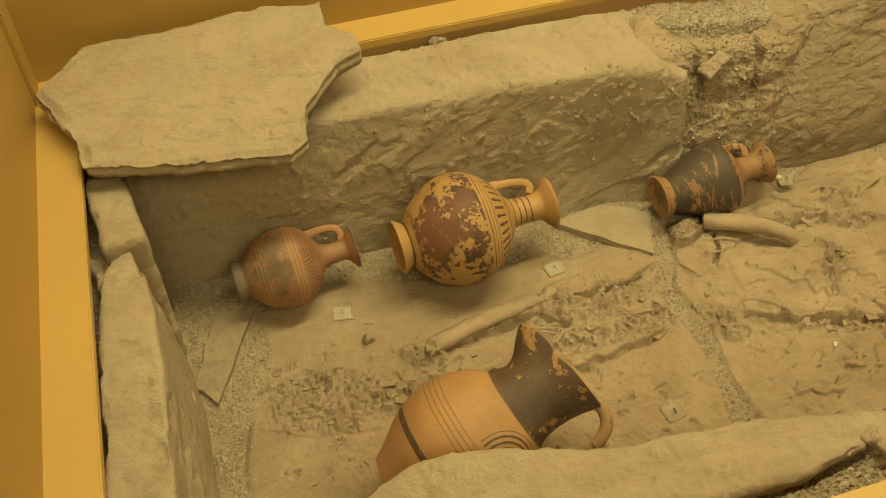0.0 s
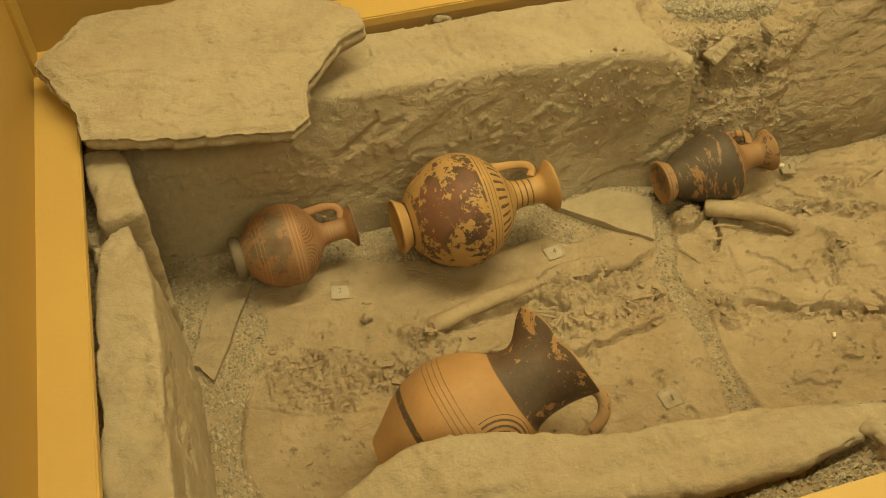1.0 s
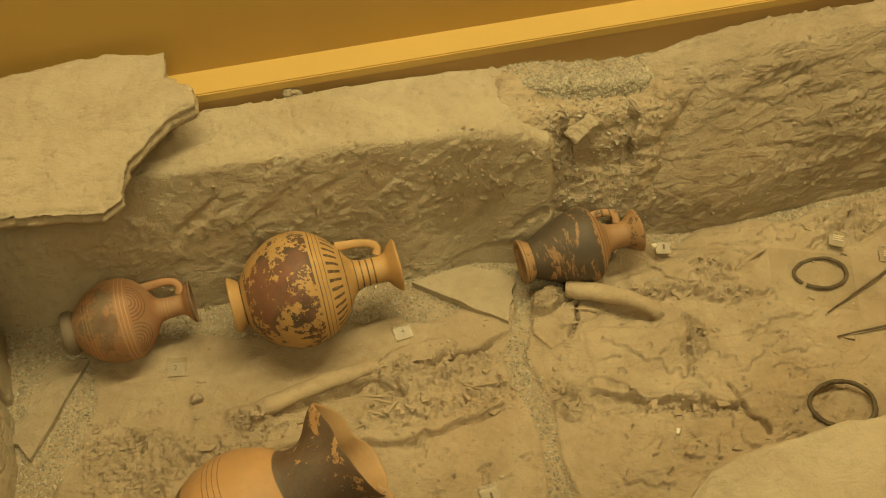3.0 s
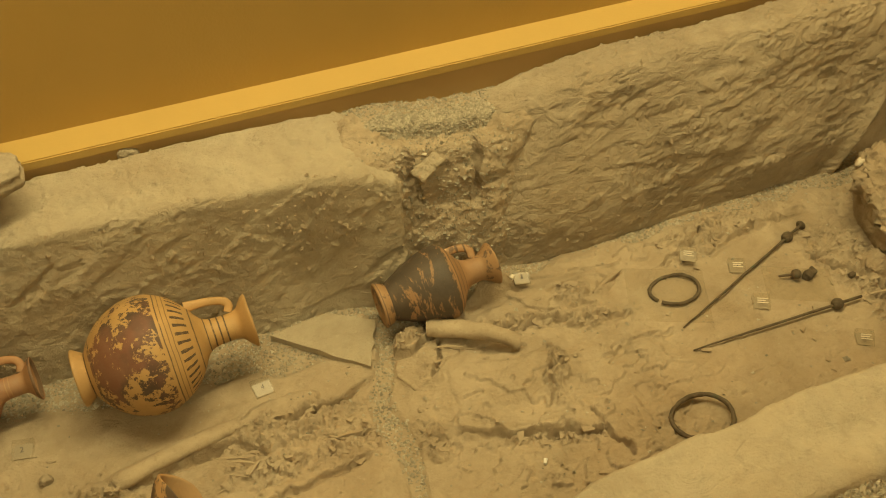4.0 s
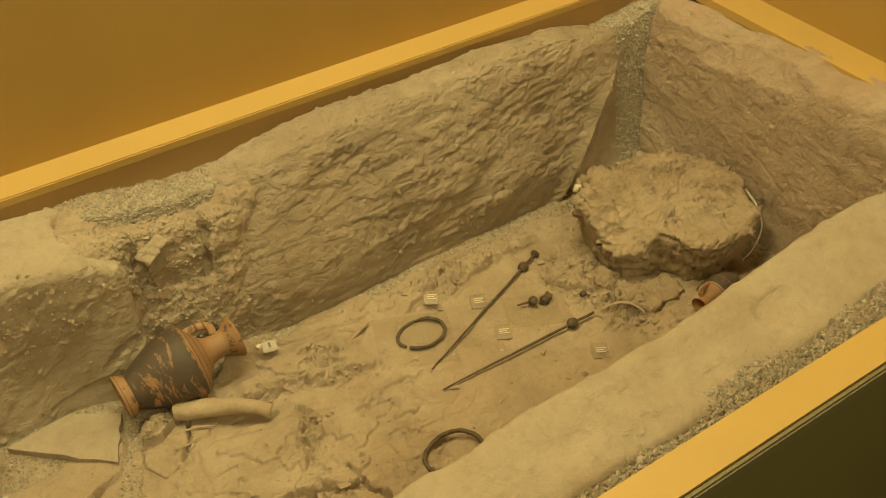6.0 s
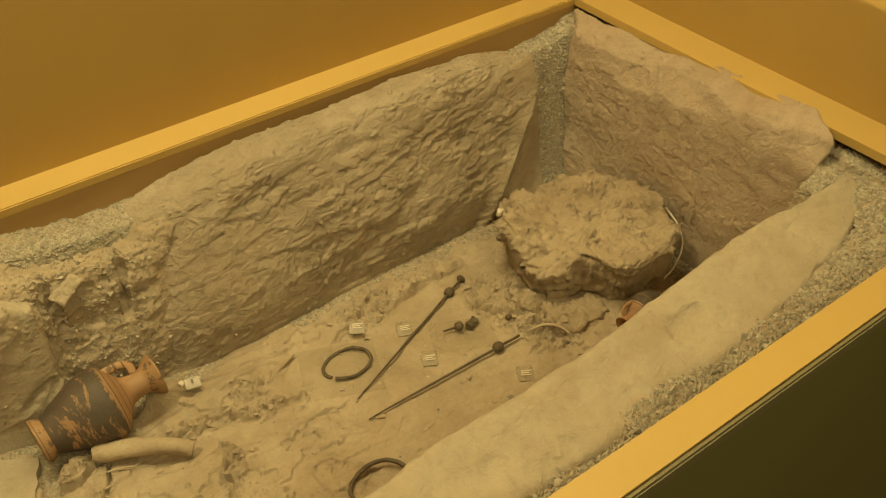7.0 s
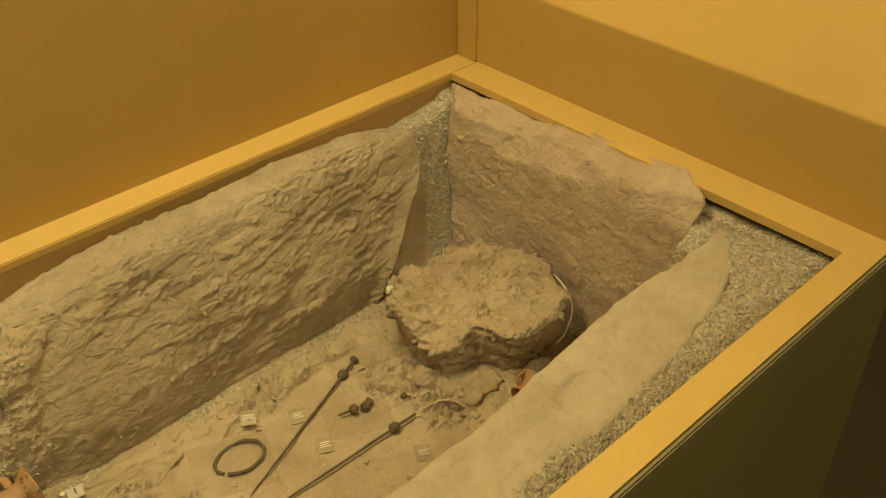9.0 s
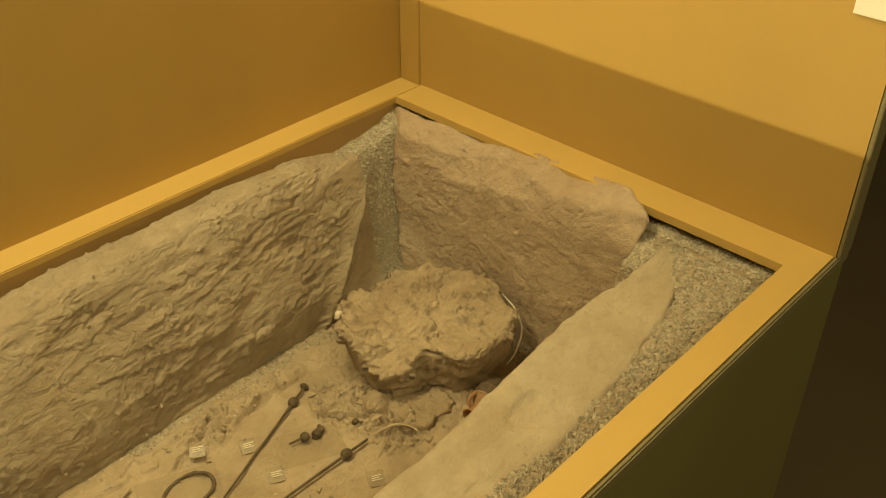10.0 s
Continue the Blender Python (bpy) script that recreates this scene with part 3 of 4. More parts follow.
def long_slab_a(u, v, w):
    x = 0.135 + u * 0.345
    top = lerp(x, [-0.2, 0.05, 0.25, 0.38, 0.44, 0.48], [0.195, 0.190, 0.192, 0.184, 0.172, 0.150])
    h = (w + 1) / 2
    z = -0.03 + h * (top + 0.03)
    front = lerp(x, [-0.2, 0.07, 0.32, 0.48], [0.186, 0.170, 0.160, 0.158]) + 0.034 * np.clip(h, 0, 1)
    front = front + 0.012 * np.exp(-(((x - 0.37) / 0.05) ** 2)) * step(1.0, 0.4, h)
    back = 0.292
    d = (v + 1) / 2
    y = front + d * (back - front)
    z = z + 0.012 * d * step(0.5, 1, h)
    return x, y, z


me = rock_mesh("grave_slab", (0.69, 0.12, 0.22), 0.0021, 0.008, long_slab_a, [(0.008, 0.16, 2, (1.3, 1, 0.8), ""), (0.011, 0.24, 8, (2.0, 1, 0.9), "flake"), (0.004, 0.09, 7, (1.8, 1, 0.8), "chip"), (0.0012, 0.010, 4, E1, ""), (0.0024, 0.006, 3, E1, "crumb")], STONE, 31, 36)
tagged(new("grave_slab", me), "long pale upright stone slab lining the grave, dusty flat top", "stone slab", "grave slabs")


def long_slab_b(u, v, w):
    x = 0.944 + u * 0.344
    h = (w + 1) / 2
    top = lerp(x, [0.60, 0.63, 0.66, 0.70, 0.80, 1.02, 1.16, 1.24, 1.295], [0.150, 0.166, 0.176, 0.182, 0.194, 0.200, 0.190, 0.170, 0.140])
    z = -0.07 + h * (top + 0.07)
    front = lerp(x, [0.6, 0.8, 1.0, 1.29], [0.166, 0.174, 0.180, 0.200]) + 0.062 * np.clip(h, 0, 1) ** 1.6 - 0.010 * np.exp(-(((h - 0.45) / 0.25) ** 2)) + 0.016 * step(0.66, 0.60, x) * h
    # a raised fold near the joint, and the broken corner at the far end
    d, t = seg(x, z, 0.640, 0.115, 0.800, 0.200)
    front = front - 0.005 * np.exp(-((d / 0.018) ** 2))
    past = (x - (1.125 + 0.95 * (z + 0.02))) / 1.38
    front = front + 0.55 * np.clip(past, 0, 0.07) - 0.008 * np.exp(-((past / 0.012) ** 2))
    d = (v + 1) / 2
    y = front + d * (0.296 - front)
    return x, y, z + 0.008 * d * step(0.5, 1, h)


me = rock_mesh("grave_slab", (0.69, 0.11, 0.26), 0.0021, 0.024, long_slab_b, [(0.011, 0.20, 2, (1.6, 1, 0.8), ""), (0.010, 0.20, 8, (2.0, 1, 0.9), "flake"), (0.005, 0.07, 7, (2.4, 1, 0.8), "flake"), (0.0028, 0.022, 5, (2.0, 1, 0.8), "flake"), (0.004, 0.08, 7, (1.6, 1, 0.8), "chip"), (0.0015, 0.009, 4, E1, ""), (0.0028, 0.006, 3, E1, "crumb")], STONE_BROWN, 57, 3)
tagged(new("grave_slab", me), "rough brown stone slab lining the grave with flaking face", "stone slab", "grave slabs")


def end_slab(u, v, w):
    # u along the width (y), v through the thickness (x)
    h, d = (w + 1) / 2, (v + 1) / 2
    k = (u + 1) / 2
    y = (0.246 + 0.046 * d) * (1 - k) + (-0.194 + 0.060 * d) * k
    top = lerp(y, [-0.19, -0.14, -0.05, 0.08, 0.23, 0.29], [0.214, 0.216, 0.212, 0.202, 0.186, 0.190])
    z = -0.06 + h * (top + 0.06) + (0.010 + 0.010 * step(0.0, 0.25, y)) * d * step(0.5, 1, h)
    z = z + step(0.5, 1, h) * (0.005 * np.sin(31 * y + 0.7) + 0.003 * np.sin(73 * y + 2.0)) * (1 - 0.5 * d)
    front = 1.294 + 0.032 * np.clip(h, 0, 1) + 0.010 * step(0.86, 1.0, h) * (1.2 + np.sin(23 * y))
    back = lerp(y, [-0.19, -0.1, 0.0, 0.28], [1.388, 1.395, 1.386, 1.372])
    return front + d * (back - front), y, z


me = rock_mesh("grave_slab", (0.46, 0.085, 0.27), 0.0024, 0.008, end_slab, [(0.006, 0.13, 3, E1, ""), (0.009, 0.18, 8, (1.2, 1.5, 0.8), "flake"), (0.006, 0.045, 6, (1.2, 1.9, 0.8), "flake"), (0.0012, 0.009, 4, E1, ""), (0.0022, 0.006, 3, E1, "crumb")], STONE_END, 77)
tagged(new("grave_slab", me), "reddish brown end slab standing across the grave", "stone slab", "grave slabs")


def front_slab_b(u, v, w):
    x = 0.892 + u * 0.447
    inner = lerp(x, [0.445, 0.48, 0.55, 0.60, 0.66, 0.72, 0.9, 1.07, 1.14, 1.22, 1.338], [-0.268, -0.243, -0.231, -0.229, -0.230, -0.222, -0.226, -0.212, -0.206, -0.211, -0.226])
    outer = lerp(x, [0.445, 0.6, 0.9, 1.14, 1.25, 1.30, 1.338], [-0.300, -0.318, -0.322, -0.308, -0.290, -0.272, -0.246])
    top = lerp(x, [0.445, 0.6, 0.9, 1.1, 1.338], [0.158, 0.160, 0.166, 0.178, 0.203])
    h, d = (w + 1) / 2, (v + 1) / 2
    return x, outer + d * (inner - outer) - 0.004 * (1 - h), -0.03 + h * (top + 0.03) - 0.012 * (1 - d) * step(0.5, 1, h)


me = rock_mesh("grave_slab", (0.91, 0.095, 0.19), 0.0034, 0.009, front_slab_b, [(0.004, 0.10, 3, E1, ""), (0.004, 0.045, 4, (1.2, 1, 1), "chip"), (0.003, 0.04, 3, E1, "terrace"), (0.001, 0.012, 3, E1, "")], STONE, 93)
tagged(new("grave_slab", me), "smooth pale stone slab along the front of the grave", "stone slab", "grave slabs")


def front_slab_a(u, v, w):
    x = 0.20 + u * 0.235
    inner = lerp(x, [-0.04, 0.0, 0.03, 0.09, 0.155, 0.22, 0.30, 0.37, 0.44], [-0.235, -0.214, -0.205, -0.213, -0.232, -0.247, -0.257, -0.262, -0.282])
    outer = lerp(x, [-0.04, 0.1, 0.185, 0.25, 0.33, 0.39, 0.44], [-0.275, -0.280, -0.302, -0.313, -0.315, -0.306, -0.296])
    h, d = (w + 1) / 2, (v + 1) / 2
    top = lerp(x, [-0.04, 0.05, 0.44], [0.145, 0.160, 0.160])
    return x, outer + d * (inner - outer) + 0.03 * (1 - h) * (1 - d), -0.02 + h * (top + 0.02) - 0.003 * (1 - d)


me = rock_mesh("grave_slab", (0.48, 0.05, 0.18), 0.0026, 0.006, front_slab_a, [(0.005, 0.07, 3, E1, ""), (0.012, 0.10, 7, (2.4, 1, 0.6), "flake"), (0.006, 0.045, 6, (2.2, 1, 0.5), "chip"), (0.0020, 0.010, 4, E1, ""), (0.003, 0.006, 3, E1, "crumb")], STONE, 101)
tagged(new("grave_slab", me), "thin broken stone slab along the front of the grave", "stone slab", "grave slabs")


def left_slab(u, v, w):
    # u along y, v across x
    y = -0.10 - u * 0.19
    h, d = (w + 1) / 2, (v + 1) / 2
    outer = lerp(y, [-0.3, -0.1, 0.0, 0.06, 0.09], [-0.206, -0.205, -0.198, -0.192, -0.184])
    inner = lerp(y, [-0.3, -0.1, 0.0, 0.06, 0.09], [-0.152, -0.150, -0.150, -0.157, -0.170])
    top = lerp(y, [-0.3, -0.1, 0.05, 0.09], [0.186, 0.190, 0.192, 0.186])
    x = outer + d * (inner - outer) + 0.012 * (1 - h) * d
    return x, y, -0.02 + h * (top + 0.02)


me = rock_mesh("grave_slab", (0.38, 0.045, 0.21), 0.0026, 0.004, left_slab, [(0.003, 0.08, 3, E1, ""), (0.005, 0.06, 6, E1, "chip"), (0.006, 0.10, 7, (1, 1.6, 1), "flake"), (0.0014, 0.010, 4, E1, ""), (0.002, 0.006, 3, E1, "crumb")], STONE, 117)
tagged(new("grave_slab", me), "narrow upright stone slab closing the grave beside the ochre wall", "stone slab", "grave slabs")

me = rock_mesh("stone_block", (0.038, 0.105, 0.20), 0.003, 0.005, None, [(0.006, 0.07, 3, E1, ""), (0.005, 0.03, 4, E1, "chip"), (0.001, 0.010, 3, E1, "")], STONE, 131)
ob = tagged(new("stone_block", me), "pale stone block under the broken cover slab", "stone block")
ob.matrix_world = pose(-0.176, 0.132, 0.100, 0, 0, 8)

# the cover slab: an outline swept through its thickness
COVER = [(-0.228, 0.262), (-0.176, 0.318), (-0.086, 0.316), (-0.012, 0.326), (0.079, 0.314), (0.078, 0.282), (0.102, 0.258), (0.104, 0.236), (0.072, 0.222), (0.052, 0.198), (0.032, 0.178), (0.022, 0.136), (0.004, 0.120), (-0.030, 0.126), (-0.111, 0.140), (-0.188, 0.160), (-0.200, 0.205), (-0.212, 0.232)]


def cover_slab():
    pts = np.array(COVER)
    centre = pts.mean(0)
    closed = np.vstack([pts, pts[:1]])
    lens = np.concatenate([[0], np.cumsum(np.hypot(*np.diff(closed, axis=0).T))])
    n, rings = 420, 84
    s = np.linspace(0, lens[-1], n, endpoint=False)
    ox, oy = np.interp(s, lens, closed[:, 0]), np.interp(s, lens, closed[:, 1])
    p = np.stack([ox, oy, 0 * ox], -1)
    rag = 1 + 0.026 * fbm(p, 0.02, 5, 3) + 0.016 * fbm(p, 0.007, 3, 4)
    dx, dy = (ox - centre[0]) * rag, (oy - centre[1]) * rag
    thick = 0.020
    verts, faces = [], []
    levels = [(k / rings, 0.0) for k in range(1, rings + 1)] + [(1.006, -0.12), (1.004, -0.24), (0.992, -0.28), (0.994, -0.5), (1.006, -0.56), (1.003, -0.76), (0.985, -0.84), (0.97, -1.0), (0.6, -1.0), (0.2, -1.0)]
    for r, t in levels:
        x, y = centre[0] + dx * r, centre[1] + dy * r
        p = np.stack([x, y, 0 * x + t * thick], -1)
        z = 0.234 + 0.19 * (y - 0.14) + t * thick
        if t == 0:
            h = fbm(p, 0.11, 7, 12, 0.60, (2.2, 1, 1)) * 5
            z = z + 0.0017 * (np.floor(h) + step(0.40, 0.60, h - np.floor(h))) + 0.0014 * fbm(p, 0.03, 4, 14) - 0.005 * step(0.93, 1.0, r) * (0.6 + 0.8 * fbm(p, 0.03, 3, 15))
        else:
            k = 0.005 * fbm(p, 0.012, 4, 16)
            x, y = x + k, y + k * 0.5
        verts.append(np.stack([x, y, z], -1))
    v = np.concatenate(verts)
    m = len(levels)
    i = np.arange(m * n).reshape(m, n)
    j = np.roll(i, -1, axis=1)
    f = np.stack([i[1:], i[:-1], j[:-1], j[1:]], -1).reshape(-1, 4).tolist()
    top, bottom = len(v), len(v) + 1
    v = np.vstack([v, [[centre[0], centre[1], v[i[0], 2].mean()]], [[centre[0], centre[1], v[i[-1], 2].mean()]]])
    f += [[int(j[0, k]), int(i[0, k]), top] for k in range(n)] + [[int(i[-1, k]), int(j[-1, k]), bottom] for k in range(n)]
    me = mesh_from("cover_slab", v, f, STONE)
    bm = bmesh.new()
    bm.from_mesh(me)
    bmesh.ops.recalc_face_normals(bm, faces=bm.faces)
    bm.to_mesh(me)
    bm.free()
    return tagged(new("cover_slab", me), "broken flat pale cover stone laid over the grave corner", "cover stone")


cover_slab()

# stones packed in the joint between the two long slabs, and odd ones
def joint_rubble(u, v, w):
    h, d = (w + 1) / 2, (v + 1) / 2
    x = 0.538 + u * 0.118 + 0.008 * h
    top = lerp(x, [0.45, 0.50, 0.56, 0.61, 0.66], [0.180, 0.172, 0.160, 0.158, 0.168])
    z = -0.03 + h * (top + 0.03)
    front = lerp(x, [0.44, 0.48, 0.52, 0.60, 0.66], [0.168, 0.168, 0.172, 0.170, 0.180]) + 0.040 * h ** 1.5
    front = front + 0.012 * np.exp(-(((x - 0.500 - 0.10 * (0.165 - z)) / 0.0035) ** 2)) * step(0.09, 0.11, z) + 0.018 * np.exp(-(((x - 0.586 + 0.12 * (0.15 - z)) / 0.003) ** 2)) * step(0.08, 0.10, z)
    return x, front + d * (0.285 - front), z + 0.012 * d * step(0.5, 1, h)


me = rock_mesh("joint_rubble", (0.20, 0.10, 0.20), 0.0018, 0.014, joint_rubble, [(0.006, 0.05, 3, E1, ""), (0.012, 0.07, 8, (1, 1, 0.8), "flake"), (0.004, 0.030, 5, E1, "clod"), (0.002, 0.006, 3, E1, ""), (0.0035, 0.005, 3, E1, "crumb")], SOIL, 61)
tagged(new("joint_rubble", me), "crumbling earth and stone packed in the joint between slabs", "rubble")
for k, (c, s, t) in enumerate([((0.522, 0.205, 0.149), (0.036, 0.019, 0.010), (34, -22, 20)), ((0.672, 0.298, 0.172), (0.014, 0.010, 0.009), (0, 0, 20)),
                               ((0.205, 0.297, 0.200), (0.02, 0.012, 0.014), (0, 20, 0)), ((0.412, -0.302, 0.146), (0.045, 0.03, 0.026), (0, 8, 20)), ((-0.194, 0.075, 0.150), (0.02, 0.05, 0.05), (0, 0, 15))]):
    tagged(small_rock("packing_stone", c, s, t, STONE, 200 + k, 0.0022, 1.6), "small rough stone wedged beside the slabs", "stone", "packing stones")



def clinging(name, meshes, count, inside, size, material, seed, label, category):
    """Small grains that cling to the faces of rough stones, where inside(x, y, z) says."""
    rng = np.random.default_rng(seed)
    at = []
    for me in meshes:
        v = np.empty(len(me.vertices) * 3)
        me.vertices.foreach_get("co", v)
        v = v.reshape(-1, 3)
        at.append(v[rng.random(len(v)) < inside(*v.T)])
    at = np.concatenate(at)
    at = at[rng.permutation(len(at))[:count]] + rng.normal(0, 0.0006, (min(count, len(at)), 3))
    n = len(at)
    r = size * np.exp(rng.normal(0, 0.45, n))
    six = np.array([(1, 0, 0), (-1, 0, 0), (0, 1, 0), (0, -1, 0), (0, 0, 1), (0, 0, -1)], float)
    tri = np.array([(0, 2, 4), (2, 1, 4), (1, 3, 4), (3, 0, 4), (2, 0, 5), (1, 2, 5), (3, 1, 5), (0, 3, 5)])
    v = (six[None] * rng.uniform(0.6, 1.4, (n, 6, 1)) + rng.normal(0, 0.2, (n, 6, 3))) * r[:, None, None] + at[:, None]
    f = tri[None] + (np.arange(n) * 6)[:, None, None]
    return tagged(new(name, mesh_from(name, v.reshape(-1, 3), f.reshape(-1, 3), material, False)), label, category, kind="stuff")


faces = [o.data for o in scene.objects if o.name.startswith("grave_slab")][:2]
packed = [bpy.data.objects["joint_rubble"].data]
clinging("joint_grit", packed, 2400, lambda x, y, z: (y < 0.235) * (z > 0.0) * np.clip(0.95 - 7 * np.hypot(x - 0.545, 0.7 * (z - 0.085)), 0.03, 0.9), 0.0011, GRIT, 71, "grey grit packed between the slab ends", "grit")
clinging("clinging_crumbs", faces, 1500, lambda x, y, z: (y < 0.205) * (0.010 + 0.12 * np.exp(-(((x - 0.36) / 0.10) ** 2 + ((z - 0.13) / 0.03) ** 2)) + 0.06 * np.exp(-(((x - 0.85) / 0.16) ** 2 + ((z - 0.14) / 0.03) ** 2))), 0.0013, SOIL, 73, "crumbs of dry earth clinging to the stone slabs", "soil crumbs")

# flat sherds of slab lying on the floor
def flat_piece(name, corners, z, thick, material, seed, label, category, group=""):
    bm = bmesh.new()
    rng = random.Random(seed)
    pts = []
    for (ax, ay), (bx, by) in zip(corners, corners[1:] + corners[:1]):
        for k in range(6):
            t = k / 6
            j = 0.0014 if k else 0
            pts.append((ax + (bx - ax) * t + rng.uniform(-j, j), ay + (by - ay) * t + rng.uniform(-j, j)))
    face = bm.faces.new([bm.verts.new((x, y, grave_floor(x) + z)) for x, y in pts])
    out = bmesh.ops.extrude_face_region(bm, geom=[face])
    bmesh.ops.translate(bm, vec=(0, 0, thick), verts=[g for g in out["geom"] if isinstance(g, bmesh.types.BMVert)])
    bmesh.ops.recalc_face_normals(bm, faces=bm.faces)
    return tagged(part(name, bm, material), label, category, group)


flat_piece("flat_sherd", [(0.302, 0.150), (0.398, 0.066), (0.424, 0.132), (0.375, 0.162)], -0.003, 0.0095, STONE, 1, "flat triangular stone piece lying on the grit", "stone piece")
flat_piece("flat_sherd", [(-0.146, 0.034), (-0.126, 0.004), (-0.070, 0.122), (-0.112, 0.128)], -0.003, 0.006, STONE_BROWN, 2, "thin reddish stone piece lying on the grit", "stone piece")

# ---- pottery ----


def soften(points, times=2):
    """Rounds a polyline by cutting its corners."""
    p = np.array(points, float)
    for _ in range(times):
        q = np.empty((2 * len(p) - 2, p.shape[1]))
        q[0::2] = 0.75 * p[:-1] + 0.25 * p[1:]
        q[1::2] = 0.25 * p[:-1] + 0.75 * p[1:]
        p = np.vstack([p[:1], q, p[-1:]])
    return p


def lathe(name, profile, material, n=72, shape=None, seed=0):
    p = soften(profile, 3)
    a = np.linspace(0, 2 * math.pi, n, endpoint=False)
    m = len(p)
    r, z = p[:, :1] * np.ones(n), p[:, 1:] * np.ones(n)
    ang = a[None, :] * np.ones((m, 1))
    if shape:
        r, z = shape(r, z, ang)
    v = np.stack([r * np.cos(ang), r * np.sin(ang), z], -1).reshape(-1, 3)
    v = v * (1 + 0.010 * fbm(v, 0.05, 3, seed)[:, None])
    i = np.arange(m * n).reshape(m, n)
    j = np.roll(i, -1, axis=1)
    f = np.stack([i[:-1], j[:-1], j[1:], i[1:]], -1).reshape(-1, 4)
    return mesh_from(name, v, f, material)


def tube(name, points, radii, material, flat=1.0, sides=14, up=(0, 0, 1), wobble=0.0, seed=0, times=2):
    """A rod through the points, with a radius at each; flat squashes it along up."""
    rows = soften(np.hstack([np.array(points, float), np.array(radii, float).reshape(-1, 1)]), times)
    p, r = rows[:, :3], rows[:, 3]
    t = np.gradient(p, axis=0)
    t /= np.linalg.norm(t, axis=1, keepdims=True)
    b = np.cross(t, np.array(up, float))
    b /= np.maximum(np.linalg.norm(b, axis=1, keepdims=True), 1e-9)
    c = np.cross(b, t)
    a = np.linspace(0, 2 * math.pi, sides, endpoint=False)
    v = p[:, None] + r[:, None, None] * (np.cos(a)[None, :, None] * b[:, None] + flat * np.sin(a)[None, :, None] * c[:, None])
    v = v.reshape(-1, 3)
    m = len(p)
    if wobble:
        v = v + wobble * np.stack([fbm(v, 0.012, 3, seed + k) for k in range(3)], -1)
    i = np.arange(m * sides).reshape(m, sides)
    j = np.roll(i, -1, axis=1)
    f = np.stack([i[:-1], j[:-1], j[1:], i[1:]], -1).reshape(-1, 4).tolist()
    f += [i[0, ::-1].tolist(), i[-1].tolist()]
    return mesh_from(name, v, f, material)


def axis_pose(foot, mouth, side):
    """A pose whose z runs from foot to mouth, and whose x leans to side."""
    z = (Vector(mouth) - Vector(foot)).normalized()
    y = z.cross(Vector(side)).normalized()
    x = y.cross(z)
    m = Matrix((x, y, z)).transposed().to_4x4()
    m.translation = foot
    return m


def jug(name, m, label, body, foot, mouth, handle, handle_r, mats, shape=None, seed=0):
    top = tagged(new(name), label, "jug", "grave pottery")
    top.matrix_world = m
    part("body", lathe("body", body, mats[0], 96, shape, seed), mats[0], top)
    if foot:
        part("foot", lathe("foot", foot, mats[1], 64, None, seed + 1), mats[1], top)
    if mouth:
        part("mouth", lathe("mouth", mouth, mats[2], 64, None, seed + 2), mats[2], top)
    part("handle", tube("handle", handle, handle_r, mats[2], 0.55, 14, (0, 1, 0), 0.0006, seed), mats[2], top)
    return top


# small jug
red_a = clay_material("banded_red_clay", (0.33, 0.160, 0.078), (0.165, 0.080, 0.045), [(0.026, 0.0275), (0.0300, 0.0315), (0.034, 0.0355), (0.064, 0.0660), (0.0680, 0.0700), (0.0720, 0.0740), (0.108, 0.1095), (0.112, 0.1135)],
                      circles=[(0.016, 0.041, 0.0765, 0.022), (-0.028, 0.034, 0.0765, 0.022)], paint_zone=(0.012, 0.063, 0.50, (0.15, 0.10, 0.065)), patch=0.065, dirt=0.55, band_colour=(0.46, 0.26, 0.115), ring=0.0040, flaked=0.15)
red_p = clay_material("plain_red_clay", (0.37, 0.19, 0.085), (0.14, 0.08, 0.05), [(0.135, 0.139)], dirt=0.35)
grey_p = clay_material("grey_clay", (0.14, 0.11, 0.085), (0.10, 0.07, 0.05), dirt=0.3)
jug("jug", axis_pose((-0.083, 0.128, 0.058), (0.054, 0.138, 0.060), (0.0, 0.75, 0.66)), "small red clay jug with dark rings lying on its side",
    [(0.018, 0.008), (0.019, 0.012), (0.023, 0.015), (0.037, 0.028), (0.0475, 0.052), (0.0445, 0.076), (0.032, 0.090), (0.0175, 0.098), (0.0130, 0.103), (0.0118, 0.110), (0.0115, 0.120), (0.0116, 0.126)],
    [(0.0, 0.004), (0.017, 0.004), (0.0195, 0.0), (0.0235, 0.0), (0.0245, 0.004), (0.0235, 0.010), (0.020, 0.014), (0.0, 0.014)],
    [(0.0115, 0.122), (0.0118, 0.126), (0.0135, 0.1295), (0.0185, 0.1325), (0.0232, 0.1365), (0.0240, 0.1385), (0.0228, 0.1392), (0.0170, 0.1350), (0.0115, 0.130), (0.0095, 0.12), (0.0, 0.11)],
    [(0.0120, 0, 0.126), (0.0190, 0, 0.1285), (0.0265, 0, 0.124), (0.0295, 0, 0.112), (0.0290, 0, 0.098), (0.0275, 0, 0.087)], [0.0045, 0.0045, 0.0042, 0.0042, 0.0048, 0.006], (red_a, grey_p, red_p), seed=3)

